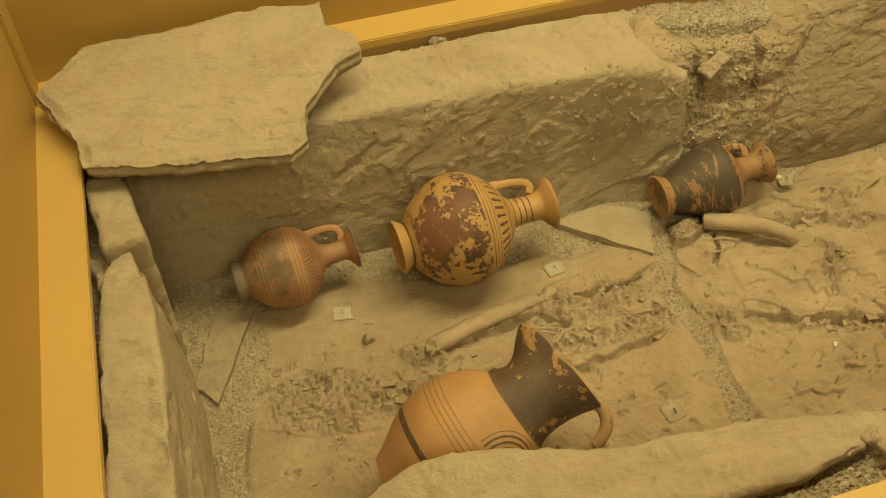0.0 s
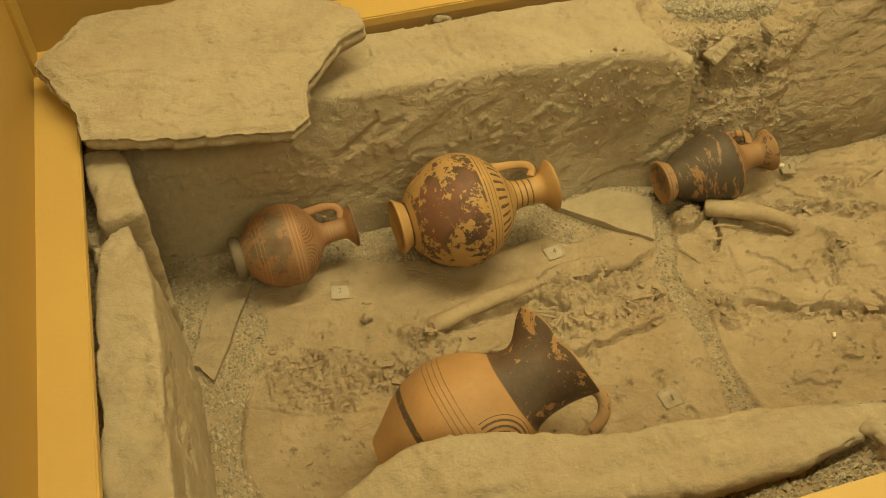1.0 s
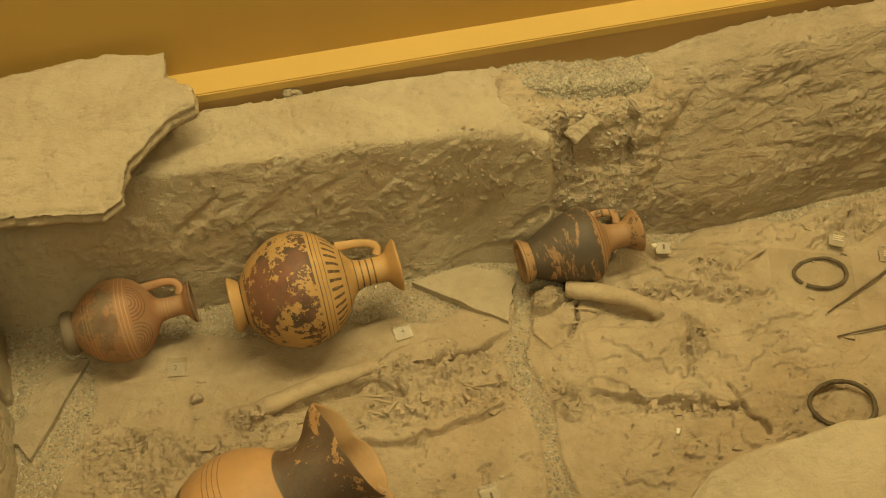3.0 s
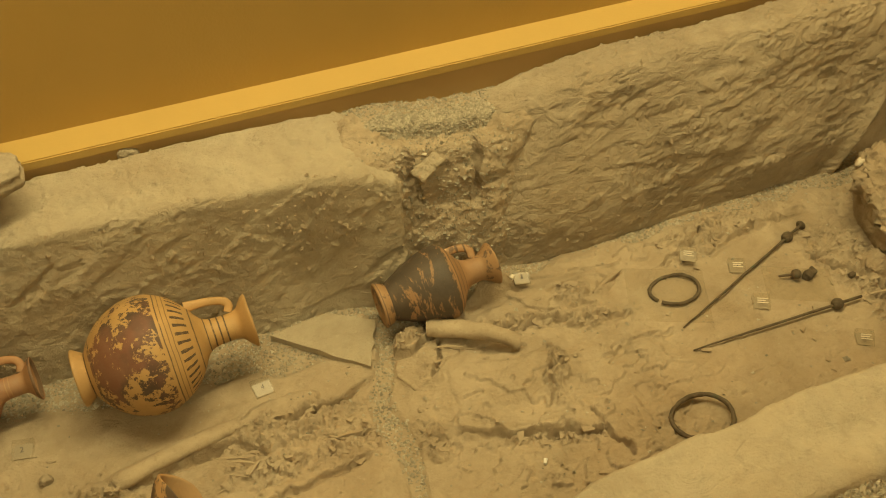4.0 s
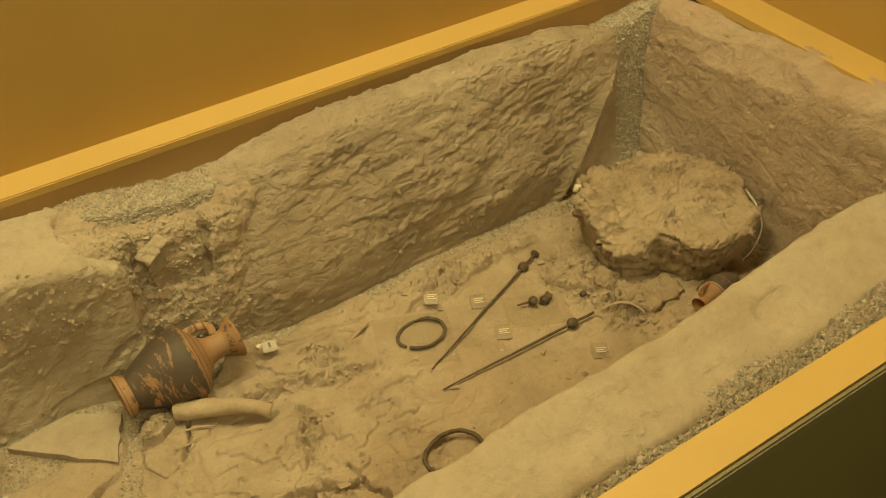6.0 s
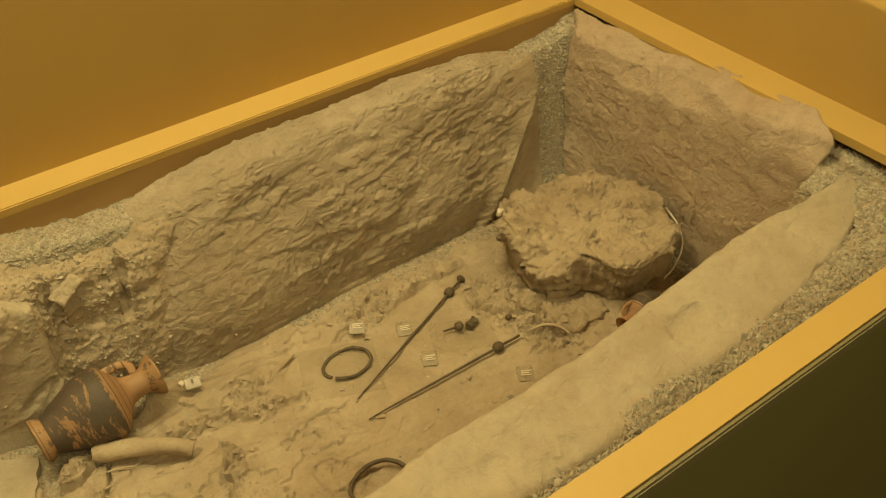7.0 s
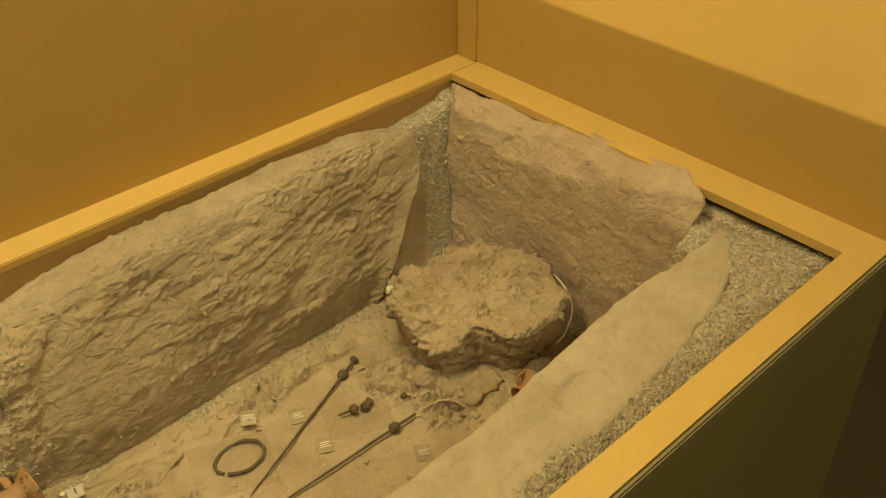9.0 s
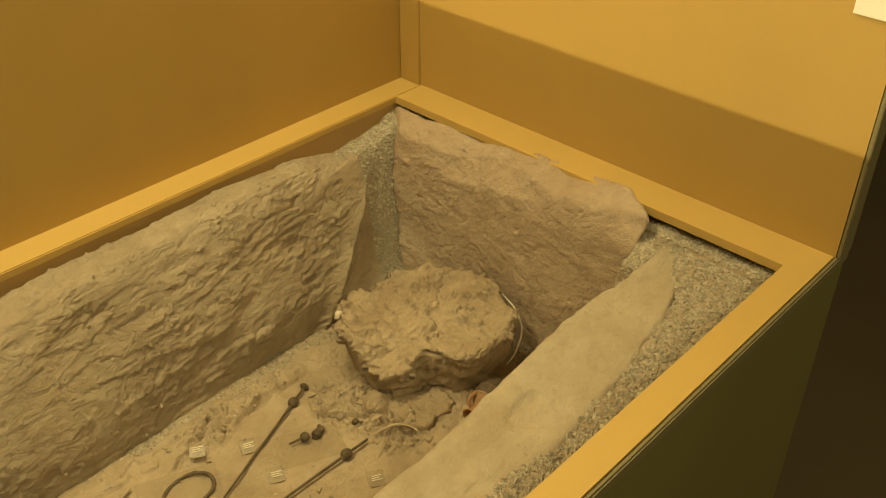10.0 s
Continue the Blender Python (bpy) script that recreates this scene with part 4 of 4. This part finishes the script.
# large jug with flaking paint
fl_a = clay_material("flaked_painted_clay", (0.47, 0.285, 0.105), (0.046, 0.024, 0.020), [(0.010, 0.0125), (0.018, 0.0195), (0.092, 0.094), (0.0965, 0.0980), (0.1010, 0.1025), (0.122, 0.1240), (0.134, 0.136), (0.141, 0.1435), (0.148, 0.1505), (0.155, 0.1575)],
                     tongues=(0.104, 0.118, 34), paint_zone=(0.016, 0.090, 0.500, (0.17, 0.060, 0.036)), patch=0.060, dirt=0.22, flaked=0.70)
fl_p = clay_material("plain_orange_clay", (0.46, 0.275, 0.105), (0.10, 0.05, 0.03), dirt=0.2)
jug("jug", axis_pose((0.100, 0.110, 0.072), (0.283, 0.121, 0.074), (0.0, 0.72, 0.69)), "large round clay jug with flaked dark paint lying on its side",
    [(0.021, 0.006), (0.0225, 0.011), (0.033, 0.016), (0.053, 0.034), (0.0650, 0.062), (0.0640, 0.086), (0.051, 0.110), (0.034, 0.124), (0.0215, 0.131), (0.0165, 0.138), (0.0150, 0.148), (0.0148, 0.160), (0.0150, 0.168)],
    [(0.0, 0.006), (0.020, 0.005), (0.0275, -0.002), (0.0305, -0.002), (0.0310, 0.001), (0.0265, 0.007), (0.023, 0.012), (0.0, 0.013)],
    [(0.0149, 0.163), (0.0152, 0.168), (0.0175, 0.1725), (0.0235, 0.1765), (0.0290, 0.1815), (0.0300, 0.1840), (0.0285, 0.1850), (0.0210, 0.1795), (0.0140, 0.173), (0.0115, 0.16), (0.0, 0.15)],
    [(0.0165, 0, 0.163), (0.0240, 0, 0.167), (0.0305, 0, 0.161), (0.0335, 0, 0.148), (0.0350, 0, 0.133), (0.0355, 0, 0.121)], [0.0048, 0.0048, 0.0044, 0.0044, 0.0050, 0.0065], (fl_a, fl_p, fl_p), seed=13)

# dark jug
dk_a = clay_material("dark_slipped_clay", (0.33, 0.185, 0.09), (0.050, 0.038, 0.032), [(0.0135, 0.0155), (0.019, 0.0205), (0.0905, 0.0925), (0.097, 0.0985), (0.103, 0.1045)], paint_zone=(0.012, 0.089, 0.440, (0.065, 0.048, 0.038)), patch=0.040, dirt=0.20, streak=(0.55, 0.55, 1.9), flaked=0.12)
dk_p = clay_material("worn_brown_clay", (0.36, 0.205, 0.095), (0.10, 0.06, 0.04), [(0.003, 0.005), (0.108, 0.112), (0.118, 0.121)], paint_zone=(0.0, 0.2, 0.56, (0.16, 0.09, 0.05)), patch=0.012, dirt=0.28)
jug("jug", axis_pose((0.428, 0.126, 0.031), (0.570, 0.132, 0.041), (0.05, 0.70, 0.70)), "dark slipped clay jug with worn streaks lying on its side",
    [(0.020, 0.008), (0.0215, 0.012), (0.0245, 0.018), (0.034, 0.038), (0.0430, 0.062), (0.0465, 0.080), (0.0425, 0.091), (0.030, 0.099), (0.0195, 0.106), (0.0155, 0.114), (0.0148, 0.124), (0.0150, 0.130)],
    [(0.0, 0.004), (0.020, 0.003), (0.0255, 0.0), (0.0275, 0.002), (0.0265, 0.006), (0.0235, 0.012), (0.021, 0.015), (0.0, 0.015)],
    [(0.0148, 0.126), (0.0155, 0.131), (0.0180, 0.135), (0.0220, 0.140), (0.0258, 0.1450), (0.0262, 0.1468), (0.0248, 0.1475), (0.0190, 0.1415), (0.0135, 0.134), (0.0105, 0.122), (0.0, 0.118)],
    [(0.0148, 0, 0.124), (0.0225, 0, 0.126), (0.0285, 0, 0.121), (0.0310, 0, 0.112), (0.0310, 0, 0.102), (0.0300, 0, 0.094)], [0.0048, 0.0048, 0.0046, 0.0046, 0.0050, 0.006], (dk_a, dk_p, dk_p), seed=23)


# trefoil-mouthed jug
def trefoil(r, z, a):
    k = step(0.145, 0.197, z)
    b = np.abs((a + math.pi) % (2 * math.pi) - math.pi)
    r2 = r * (1 + k * (0.52 * np.exp(-((b / 0.50) ** 2)) - 0.16 * np.exp(-(((b - 1.0) / 0.4) ** 2)) + 0.08 * np.exp(-(((b - math.pi) / 0.8) ** 2))))
    z2 = z + k * (-0.014 * np.exp(-((b / 0.5) ** 2)) - 0.006 * np.exp(-(((b - 1.0) / 0.4) ** 2)))
    return r2, z2


tr_a = clay_material("orange_banded_clay", (0.43, 0.245, 0.105), (0.052, 0.034, 0.026), [(0.043, 0.050), (0.0755, 0.0770), (0.0805, 0.0820), (0.0855, 0.0870), (0.0905, 0.0920)],
                     circles=[(-0.036, 0.050, 0.097, 0.036)], paint_zone=(0.131, 0.240, 0.42, (0.085, 0.045, 0.030)), patch=0.030, dirt=0.24, ring=0.0050, flaked=0.30)
tr_p = clay_material("brown_handle_clay", (0.36, 0.22, 0.11), (0.08, 0.05, 0.035), paint_zone=(-0.1, 0.3, 0.58, (0.10, 0.06, 0.04)), patch=0.012, dirt=0.3)
C4 = Vector((0.089, -0.156, 0.077))
D4 = Vector((0.90, 0.13, 0.41)).normalized()
trefoil_jug = jug("trefoil_jug", axis_pose(C4 - 0.072 * D4, C4 + 0.15 * D4, (-0.045, 0.086, 0.05)), "orange clay trefoil-mouthed jug with dark neck lying on its side",
    [(0.0, 0.002), (0.033, 0.002), (0.036, 0.0), (0.038, 0.004), (0.042, 0.012), (0.059, 0.038), (0.0675, 0.068), (0.0655, 0.092), (0.055, 0.117), (0.042, 0.131), (0.0385, 0.136), (0.0355, 0.155), (0.0360, 0.178), (0.0400, 0.198), (0.0392, 0.1988)],
    None, None,
    [(-0.034, 0, 0.192), (-0.046, 0, 0.199), (-0.062, 0, 0.192), (-0.070, 0, 0.170), (-0.068, 0, 0.145), (-0.060, 0, 0.120), (-0.052, 0, 0.112)], [0.0055, 0.006, 0.006, 0.0058, 0.0058, 0.006, 0.008], (tr_a, tr_p, tr_p), trefoil, 33)
inside_clay = clay_material("pale_inside_clay", (0.42, 0.255, 0.115), (0.1, 0.07, 0.05), dirt=0.3)
part("inside", lathe("inside", [(0.0393, 0.1987), (0.0375, 0.1982), (0.0335, 0.178), (0.0325, 0.155), (0.0340, 0.140), (0.040, 0.125), (0.0, 0.09)], inside_clay, 96, trefoil, 33), inside_clay, trefoil_jug, "pale orange unpainted inside")

# small cup half behind the front slab
cu_a = clay_material("dark_cup_clay", (0.33, 0.185, 0.09), (0.055, 0.042, 0.034), [(0.036, 0.056), (0.058, 0.060)], paint_zone=(0.0, 0.036, 0.35, (0.07, 0.05, 0.04)), dirt=0.2)
jug("small_jug", axis_pose((1.178, -0.100, -0.006), (1.090, -0.112, -0.010), (0.0, 0.6, 0.8)) @ Matrix.Scale(0.70, 4), "small dark-banded clay jug lying behind the slab",
    [(0.0, 0.001), (0.016, 0.0), (0.018, 0.004), (0.024, 0.014), (0.0300, 0.032), (0.0290, 0.052), (0.021, 0.066), (0.013, 0.073), (0.0115, 0.080), (0.0120, 0.088)],
    None, [(0.0118, 0.086), (0.0140, 0.094), (0.0180, 0.103), (0.0168, 0.1035), (0.0120, 0.095), (0.0095, 0.085), (0.0, 0.083)],
    [(0.0120, 0, 0.088), (0.022, 0, 0.090), (0.027, 0, 0.080), (0.026, 0, 0.066), (0.024, 0, 0.061)], [0.0045, 0.0045, 0.004, 0.004, 0.005], (cu_a, red_p, red_p), seed=43)

# ---- bronzes ----


def bracelet(centre, rx, ry, turn, thick, gap, seed):
    centre = (*centre[:2], rest(*centre[:2], 0.034) - 0.001 + thick * 0.75)
    pts = []
    for k in range(40):
        a = radians(turn) + math.pi * 2 * (k / 39) * (1 - gap)
        pts.append((centre[0] + rx * math.cos(a), centre[1] + ry * math.sin(a), centre[2] + 0.0015 * math.sin(2 * a)))
    me = tube("bracelet", pts, [thick * (1 + 0.12 * math.sin(9 * k)) for k in range(40)], BRONZE, 1.0, 12, (0, 0, 1), 0.0013, seed, 1)
    return tagged(new("bracelet", me), "corroded bronze bracelet lying on the soil", "bracelet", "bracelets")


bracelet((0.785, 0.055, -0.0105), 0.0315, 0.0235, 215, 0.0023, 0.03, 1)
bracelet((0.714, -0.124, -0.0080), 0.035, 0.029, 20, 0.0027, -0.03, 2)


def dress_pin(tip, head, knob_at, knob, disc, label):
    pin = tagged(new("dress_pin"), label, "pin", "dress pins")
    t, h = Vector(tip), Vector(head)
    t.z, h.z = rest(t.x, t.y) + 0.002, rest(h.x, h.y) + 0.0052
    sag = max(rest(*t.lerp(h, k)[:2], 0.004) - t.lerp(h, k).z for k in (0.25, 0.5, 0.75))
    t.z, h.z = t.z + max(0, sag + 0.001), h.z + max(0, sag + 0.001)
    part("shaft", tube("shaft", [t, t.lerp(h, 0.3), t.lerp(h, 0.7), h], [0.0008, 0.0015, 0.0018, 0.0018], BRONZE, 1, 10, (0, 0, 1), 0.0006, 4), BRONZE, pin)
    m = axis_pose(t.lerp(h, knob_at), h, (0, 0, 1))
    bead = part("knob", lathe("knob", [(0.0, -knob), (knob * 0.7, -knob * 0.8), (knob, 0), (knob * 0.7, knob * 0.8), (0, knob)], BRONZE, 24, None, 6), BRONZE, pin, "round green-brown bronze knob")
    bead.matrix_world = m
    if disc:
        m = axis_pose(h, h + (h - t), (0, 0, 1))
        cap = part("disc", lathe("disc", [(0.0, -0.003), (0.004, -0.002), (disc, 0.0), (disc, 0.0018), (0.0, 0.003)], BRONZE, 24, None, 8), BRONZE, pin)
        cap.matrix_world = m
    return pin


dress_pin((0.763, -0.003, -0.0115), (1.000, 0.098, -0.012), 0.875, 0.0078, 0.0066, "long corroded bronze dress pin with disc head")
dress_pin((0.756, -0.037, -0.0125), (0.992, -0.036, -0.0155), 0.850, 0.0078, 0, "long corroded bronze dress pin with broken head")

bead = tagged(new("bronze_bead"), "round bronze pin knob with a stub of shaft", "bead")
part("knob", lathe("knob", [(0, -0.0066), (0.005, -0.005), (0.0068, 0), (0.005, 0.005), (0, 0.0066)], BRONZE, 24, None, 3), BRONZE, bead)
part("stub", tube("stub", [(0, 0, 0), (0, 0, 0.022)], [0.002, 0.0012], BRONZE, 1, 8, (1, 0, 0)), BRONZE, bead)
bead.matrix_world = axis_pose((0.937, 0.021, rest(0.937, 0.021) + 0.0075), (0.920, 0.026, rest(0.937, 0.021) + 0.006), (0, 0, 1))
tagged(small_rock("bronze_fragment", (0.958, 0.020, rest(0.958, 0.020) + 0.003), (0.019, 0.011, 0.010), (0, 0, 20), BRONZE, 301, 0.0012, 1.4), "crumbled corroded bronze lump", "fragment")
tagged(small_rock("bronze_fragment", (0.999, -0.006, rest(0.999, -0.006) + 0.002), (0.009, 0.007, 0.006), (0, 0, 10), BRONZE, 302, 0.001, 1.2), "crumbled corroded bronze lump", "fragment")

# ---- acrylic sheets and number blocks ----


PLATE = paint_material("dull_plate", (0.32, 0.26, 0.18), 0.5)


def sheet(cx, cy, sx, sy, turn):
    ob = part("acrylic_sheet", box(-sx / 2, sx / 2, -sy / 2, sy / 2, 0, 0.0018, 0.0004), THIN)
    ob.matrix_world = pose(cx, cy, rest(cx, cy, 0.03) + 0.0003, 0, 2.1, turn)
    ob.visible_shadow = False
    return tagged(ob, "thin clear acrylic sheet lying on the soil", "sheet", "acrylic sheets")


sheet(0.772, 0.050, 0.098, 0.086, -22)
sheet(0.935, 0.010, 0.085, 0.055, -24)


def number_block(x, y, turn, seed, text="", size=0.0215, bars=0):
    top = tagged(new("number_block"), "small clear acrylic number block beside a find", "number block", "number blocks")
    bm = bmesh.new()
    s = size / 2
    v = [bm.verts.new(c) for c in ((-s, -s, 0), (s, -s, 0), (s, s, 0), (-s, s, 0), (-s, -s, 0.004), (s, -s, 0.004), (s, s * 0.35, 0.009), (-s, s * 0.35, 0.009), (s, s, 0.009), (-s, s, 0.009))]
    for f in ((3, 2, 1, 0), (0, 1, 5, 4), (4, 5, 6, 7), (7, 6, 8, 9), (2, 3, 9, 8), (1, 2, 8, 6, 5), (3, 0, 4, 7, 9)):
        bm.faces.new([v[k] for k in f])
    bmesh.ops.bevel(bm, geom=bm.edges[:], offset=0.0005, segments=1, affect="EDGES")
    body = part("block", bm, ACRYLIC, top)
    body.visible_shadow = False
    # added plate, toned like the soil that a clear block would show
    part("plate", box(-s * 0.86, s * 0.86, -s * 0.86, s * 0.86, 0.0004, 0.0012, 0), PLATE, top, "soil-toned plate added in the clear block")
    if text:
        data = bpy.data.curves.new("number", "FONT")
        data.body, data.size, data.align_x, data.align_y, data.extrude = text, 0.0085, "CENTER", "CENTER", 0.0001
        data.materials.append(INK)
        ink = part("number", data, INK, top)
    elif bars:
        # narrow white bars stepped down the sloping face
        for k in range(bars):
            line = part("pale_bar", box(-0.0065, 0.0065 - 0.003 * (k % 2), -0.0006, 0.0006, 0, 0.0002, 0), PLASTER, top, "narrow white bar")
            line.matrix_local = pose(0.0005, 0.0012 - 0.0026 * k, 0.0088 - 0.0009 * k, 20, 0, 0)
        ink = part("number", box(-0.0008, 0.0008, -0.0015, 0.0015, 0, 0.0002, 0), INK, top)
    else:
        ink = part("number", box(-0.0012, 0.0012, -0.003, 0.003, -0.0001, 0.0001, 0), INK, top)
    ink.matrix_local = pose(0, -0.0022, 0.0072, 20, 0, 0)
    top.matrix_world = pose(x, y, rest(x, y, 0.012) - 0.0005, 0, 2, turn)
    return top


number_block(0.024, 0.086, -9, 1, "2")
number_block(0.276, 0.080, 8, 2, "4")
number_block(0.320, -0.143, 6, 3)
for k, (x, y, turn) in enumerate([(0.826, 0.095, -30), (0.878, 0.062, -22), (0.873, 0.000, -25), (0.956, -0.090, -28), (0.612, 0.131, -12)]):
    number_block(x, y, turn, 5 + k, "", 0.0205, 3 if k < 4 else 0)

# ---- bones ----


def long_bone(points, radii, flat, seed, label, wobble=0.003, sunk=0.15):
    low = max(rest(q[0], q[1], 0.003) for q in points[1:-1]) - min(q[2] for q in points[1:-1])
    points = [(q[0], q[1], q[2] + low + max(radii) * (sunk - 0.15)) for q in points]
    me = tube("bone_fragment", points, radii, BONE, flat, 16, (0, 0, 1), wobble, seed, 3)
    return tagged(new("bone_fragment", me), label, "bone", "bone fragments")


long_bone([(0.108, 0.010, 0.014), (0.112, 0.011, 0.016), (0.170, 0.024, 0.017), (0.215, 0.034, 0.015), (0.240, 0.039, 0.010)], [0.0090, 0.0108, 0.0100, 0.0100, 0.0085], 0.75, 1, "long brown bone half sunk in the soil", 0.0018, -0.95)
long_bone([(0.088, -0.040, 0.009), (0.100, -0.038, 0.013), (0.140, -0.033, 0.013), (0.175, -0.028, 0.010)], [0.005, 0.0072, 0.007, 0.005], 0.8, 2, "brown bone half sunk in the soil", 0.002, -0.75)
long_bone([(0.474, 0.090, 0.008), (0.477, 0.0885, 0.008), (0.510, 0.072, 0.010), (0.545, 0.053, 0.007), (0.568, 0.036, 0.001)], [0.0098, 0.0112, 0.0108, 0.0102, 0.0082], 0.9, 3, "pale curved bone lying beside the dark jug", 0.0022, 0.7)
long_bone([(0.423, 0.045, 0.001), (0.430, 0.034, 0.003), (0.437, 0.020, 0.001)], [0.003, 0.0042, 0.003], 0.7, 4, "small pale bone chip on the grit", 0.001)
long_bone([(0.690, 0.086, -0.010), (0.712, 0.096, -0.006), (0.738, 0.108, -0.008)], [0.002, 0.0035, 0.002], 0.8, 6, "thin bone sliver on the soil", 0.001)
long_bone([(1.005, -0.035, -0.02), (1.03, -0.042, -0.014), (1.045, -0.055, -0.018), (1.05, -0.07, -0.022)], [0.0012, 0.002, 0.002, 0.0012], 0.7, 8, "thin curved bone sliver on the soil", 0.001)
rng = random.Random(8)
for k, (x, y) in enumerate([(0.225, 0.005), (0.235, -0.003), (0.228, -0.020), (0.245, -0.018), (0.215, -0.030), (0.47, 0.045), (0.49, 0.06), (0.515, 0.055), (0.335, -0.01), (0.35, -0.012)]):
    a = rng.uniform(-0.6, 0.8)
    d = rng.uniform(0.008, 0.016)
    z = grave_floor(x) + 0.010
    long_bone([(x - d * math.cos(a), y - d * math.sin(a), z), (x, y, z + 0.001), (x + d * math.cos(a), y + d * math.sin(a), z - 0.001)], [0.0010, 0.0018, 0.0010], 0.7, 20 + k, "tiny pale bone splinter on the soil", 0.0005)
tagged(small_rock("pebble", (0.044, 0.040, rest(0.044, 0.040) + 0.003), (0.011, 0.009, 0.009), (10, 0, 20), STONE_BROWN, 340, 0.0012, 1.3), "small brown pebble on the smooth floor", "pebble")
tagged(small_rock("bone_chip", (0.531, -0.114, rest(0.531, -0.114) + 0.001), (0.007, 0.004, 0.004), (0, 0, 60), CARD, 330, 0.001), "tiny white chip on the soil", "chip")
tagged(small_rock("bone_chip", (0.598, 0.127, rest(0.598, 0.127) + 0.003), (0.008, 0.006, 0.006), (10, 0, 30), PLASTER, 331, 0.0015), "tiny white chip on the soil", "chip")

# ---- the encrusted earth block ----


BLOCK = [(1.078, 0.104), (1.092, 0.122), (1.125, 0.134), (1.150, 0.118), (1.205, 0.122), (1.245, 0.112), (1.288, 0.060), (1.292, 0.035), (1.272, -0.015), (1.262, -0.050), (1.225, -0.068), (1.160, -0.074), (1.138, -0.062), (1.118, -0.020), (1.085, -0.014), (1.066, -0.005), (1.054, 0.020), (1.063, 0.065)]


def earth_block():
    """A thick crust with a flat top, ragged rim and undercut sides."""
    pts = np.array(BLOCK)
    mid = np.array((1.175, 0.032))
    closed = np.vstack([pts, pts[:1]])
    lens = np.concatenate([[0], np.cumsum(np.hypot(*np.diff(closed, axis=0).T))])
    n, rings = 300, 46
    s = np.linspace(0, lens[-1], n, endpoint=False)
    dx, dy = np.interp(s, lens, closed[:, 0]) - mid[0], np.interp(s, lens, closed[:, 1]) - mid[1]
    levels = [(k / rings * 0.97, 1.0) for k in range(1, rings + 1)]
    side = soften([(0.97, 1.0), (1.0, 0.97), (1.015, 0.85), (1.01, 0.60), (0.98, 0.42), (0.93, 0.22), (0.88, 0.0)], 2)
    at = np.linspace(0, 1, 34)[1:]
    run = np.linspace(0, 1, len(side))
    levels += [(float(np.interp(t, run, side[:, 0])), float(np.interp(t, run, side[:, 1]))) for t in at]
    rows = []
    for r, t in levels:
        x, y = mid[0] + dx * r, mid[1] + dy * r
        top = 0.056 + 0.10 * (y - 0.08) - 0.05 * np.clip(x - 1.20, 0, 1) - 0.018 * step(1.115, 1.085, x) * step(0.05, 0.02, y)
        rows.append(np.stack([x, y, -0.045 + t * (top + 0.045)], -1))
    v = np.concatenate(rows)
    m = len(levels)
    i = np.arange(m * n).reshape(m, n)
    j = np.roll(i, -1, axis=1)
    f = np.stack([i[:-1], i[1:], j[1:], j[:-1]], -1).reshape(-1, 4)
    nv = normals_of(v, f)
    move = 0.004 * fbm(v, 0.06, 3, 401) + 0.010 * (billow(v, 0.022, 5, 405, (1.4, 1.4, 0.6)) - 0.3) + 0.0034 * fbm(v, 0.006, 3, 407, 0.6)
    h = fbm(v, 0.045, 5, 411, 0.6, (1.4, 1.4, 0.45)) * 5
    move = move + 0.010 * (np.floor(h) + step(0.42, 0.58, h - np.floor(h))) / 5 - 0.007 * step(0.28, 0.40, fbm(v, 0.016, 4, 415, 0.6, (1.5, 1, 1)))
    edge = np.repeat([step(0.0, 0.9, t) * (1 if r < 0.97 else 1.5) for r, t in levels], n)
    v = v + nv * (move * (0.5 + 0.5 * edge))[:, None]
    f = f.tolist() + [[int(i[0, k]), int(j[0, k]), len(v)] for k in range(n)]
    v = np.vstack([v, [[mid[0], mid[1], v[i[0], 2].mean()]]])
    me = mesh_from("lump", v, f, CRUST)
    bm = bmesh.new()
    bm.from_mesh(me)
    bmesh.ops.recalc_face_normals(bm, faces=bm.faces)
    bm.to_mesh(me)
    bm.free()
    return me


me = earth_block()
lump = tagged(new("earth_block"), "crusted lump of earth lifted in one piece, standing on the soil", "earth block")
part("lump", me, CRUST, lump)
part("plaster_edge", tube("plaster_edge", [(1.292, 0.008, 0.036), (1.290, -0.024, 0.028), (1.277, -0.056, 0.014), (1.246, -0.077, 0.004), (1.212, -0.084, -0.002)], [0.0008, 0.0013, 0.0013, 0.0011, 0.0006], PLASTER, 2.2, 10, (0, 0, 1), 0.0015, 7), PLASTER, lump, "thin white plaster edge")
tagged(small_rock("bone_chip", (1.078, 0.110, 0.056), (0.012, 0.008, 0.009), (0, 20, 30), PLASTER, 333, 0.002), "white plaster chip on the crusted lump", "chip")
for k, (c, s) in enumerate([((1.090, -0.050, -0.024), (0.07, 0.045, 0.016)), ((1.045, 0.005, -0.02), (0.035, 0.03, 0.022)), ((1.055, -0.035, -0.022), (0.03, 0.025, 0.018))]):
    tagged(small_rock("earth_clod", c, s, (0, 0, 25 * k), CRUST, 410 + k, 0.0022, 1.8), "crumbling clod of earth beside the crusted lump", "clod", "earth clods")
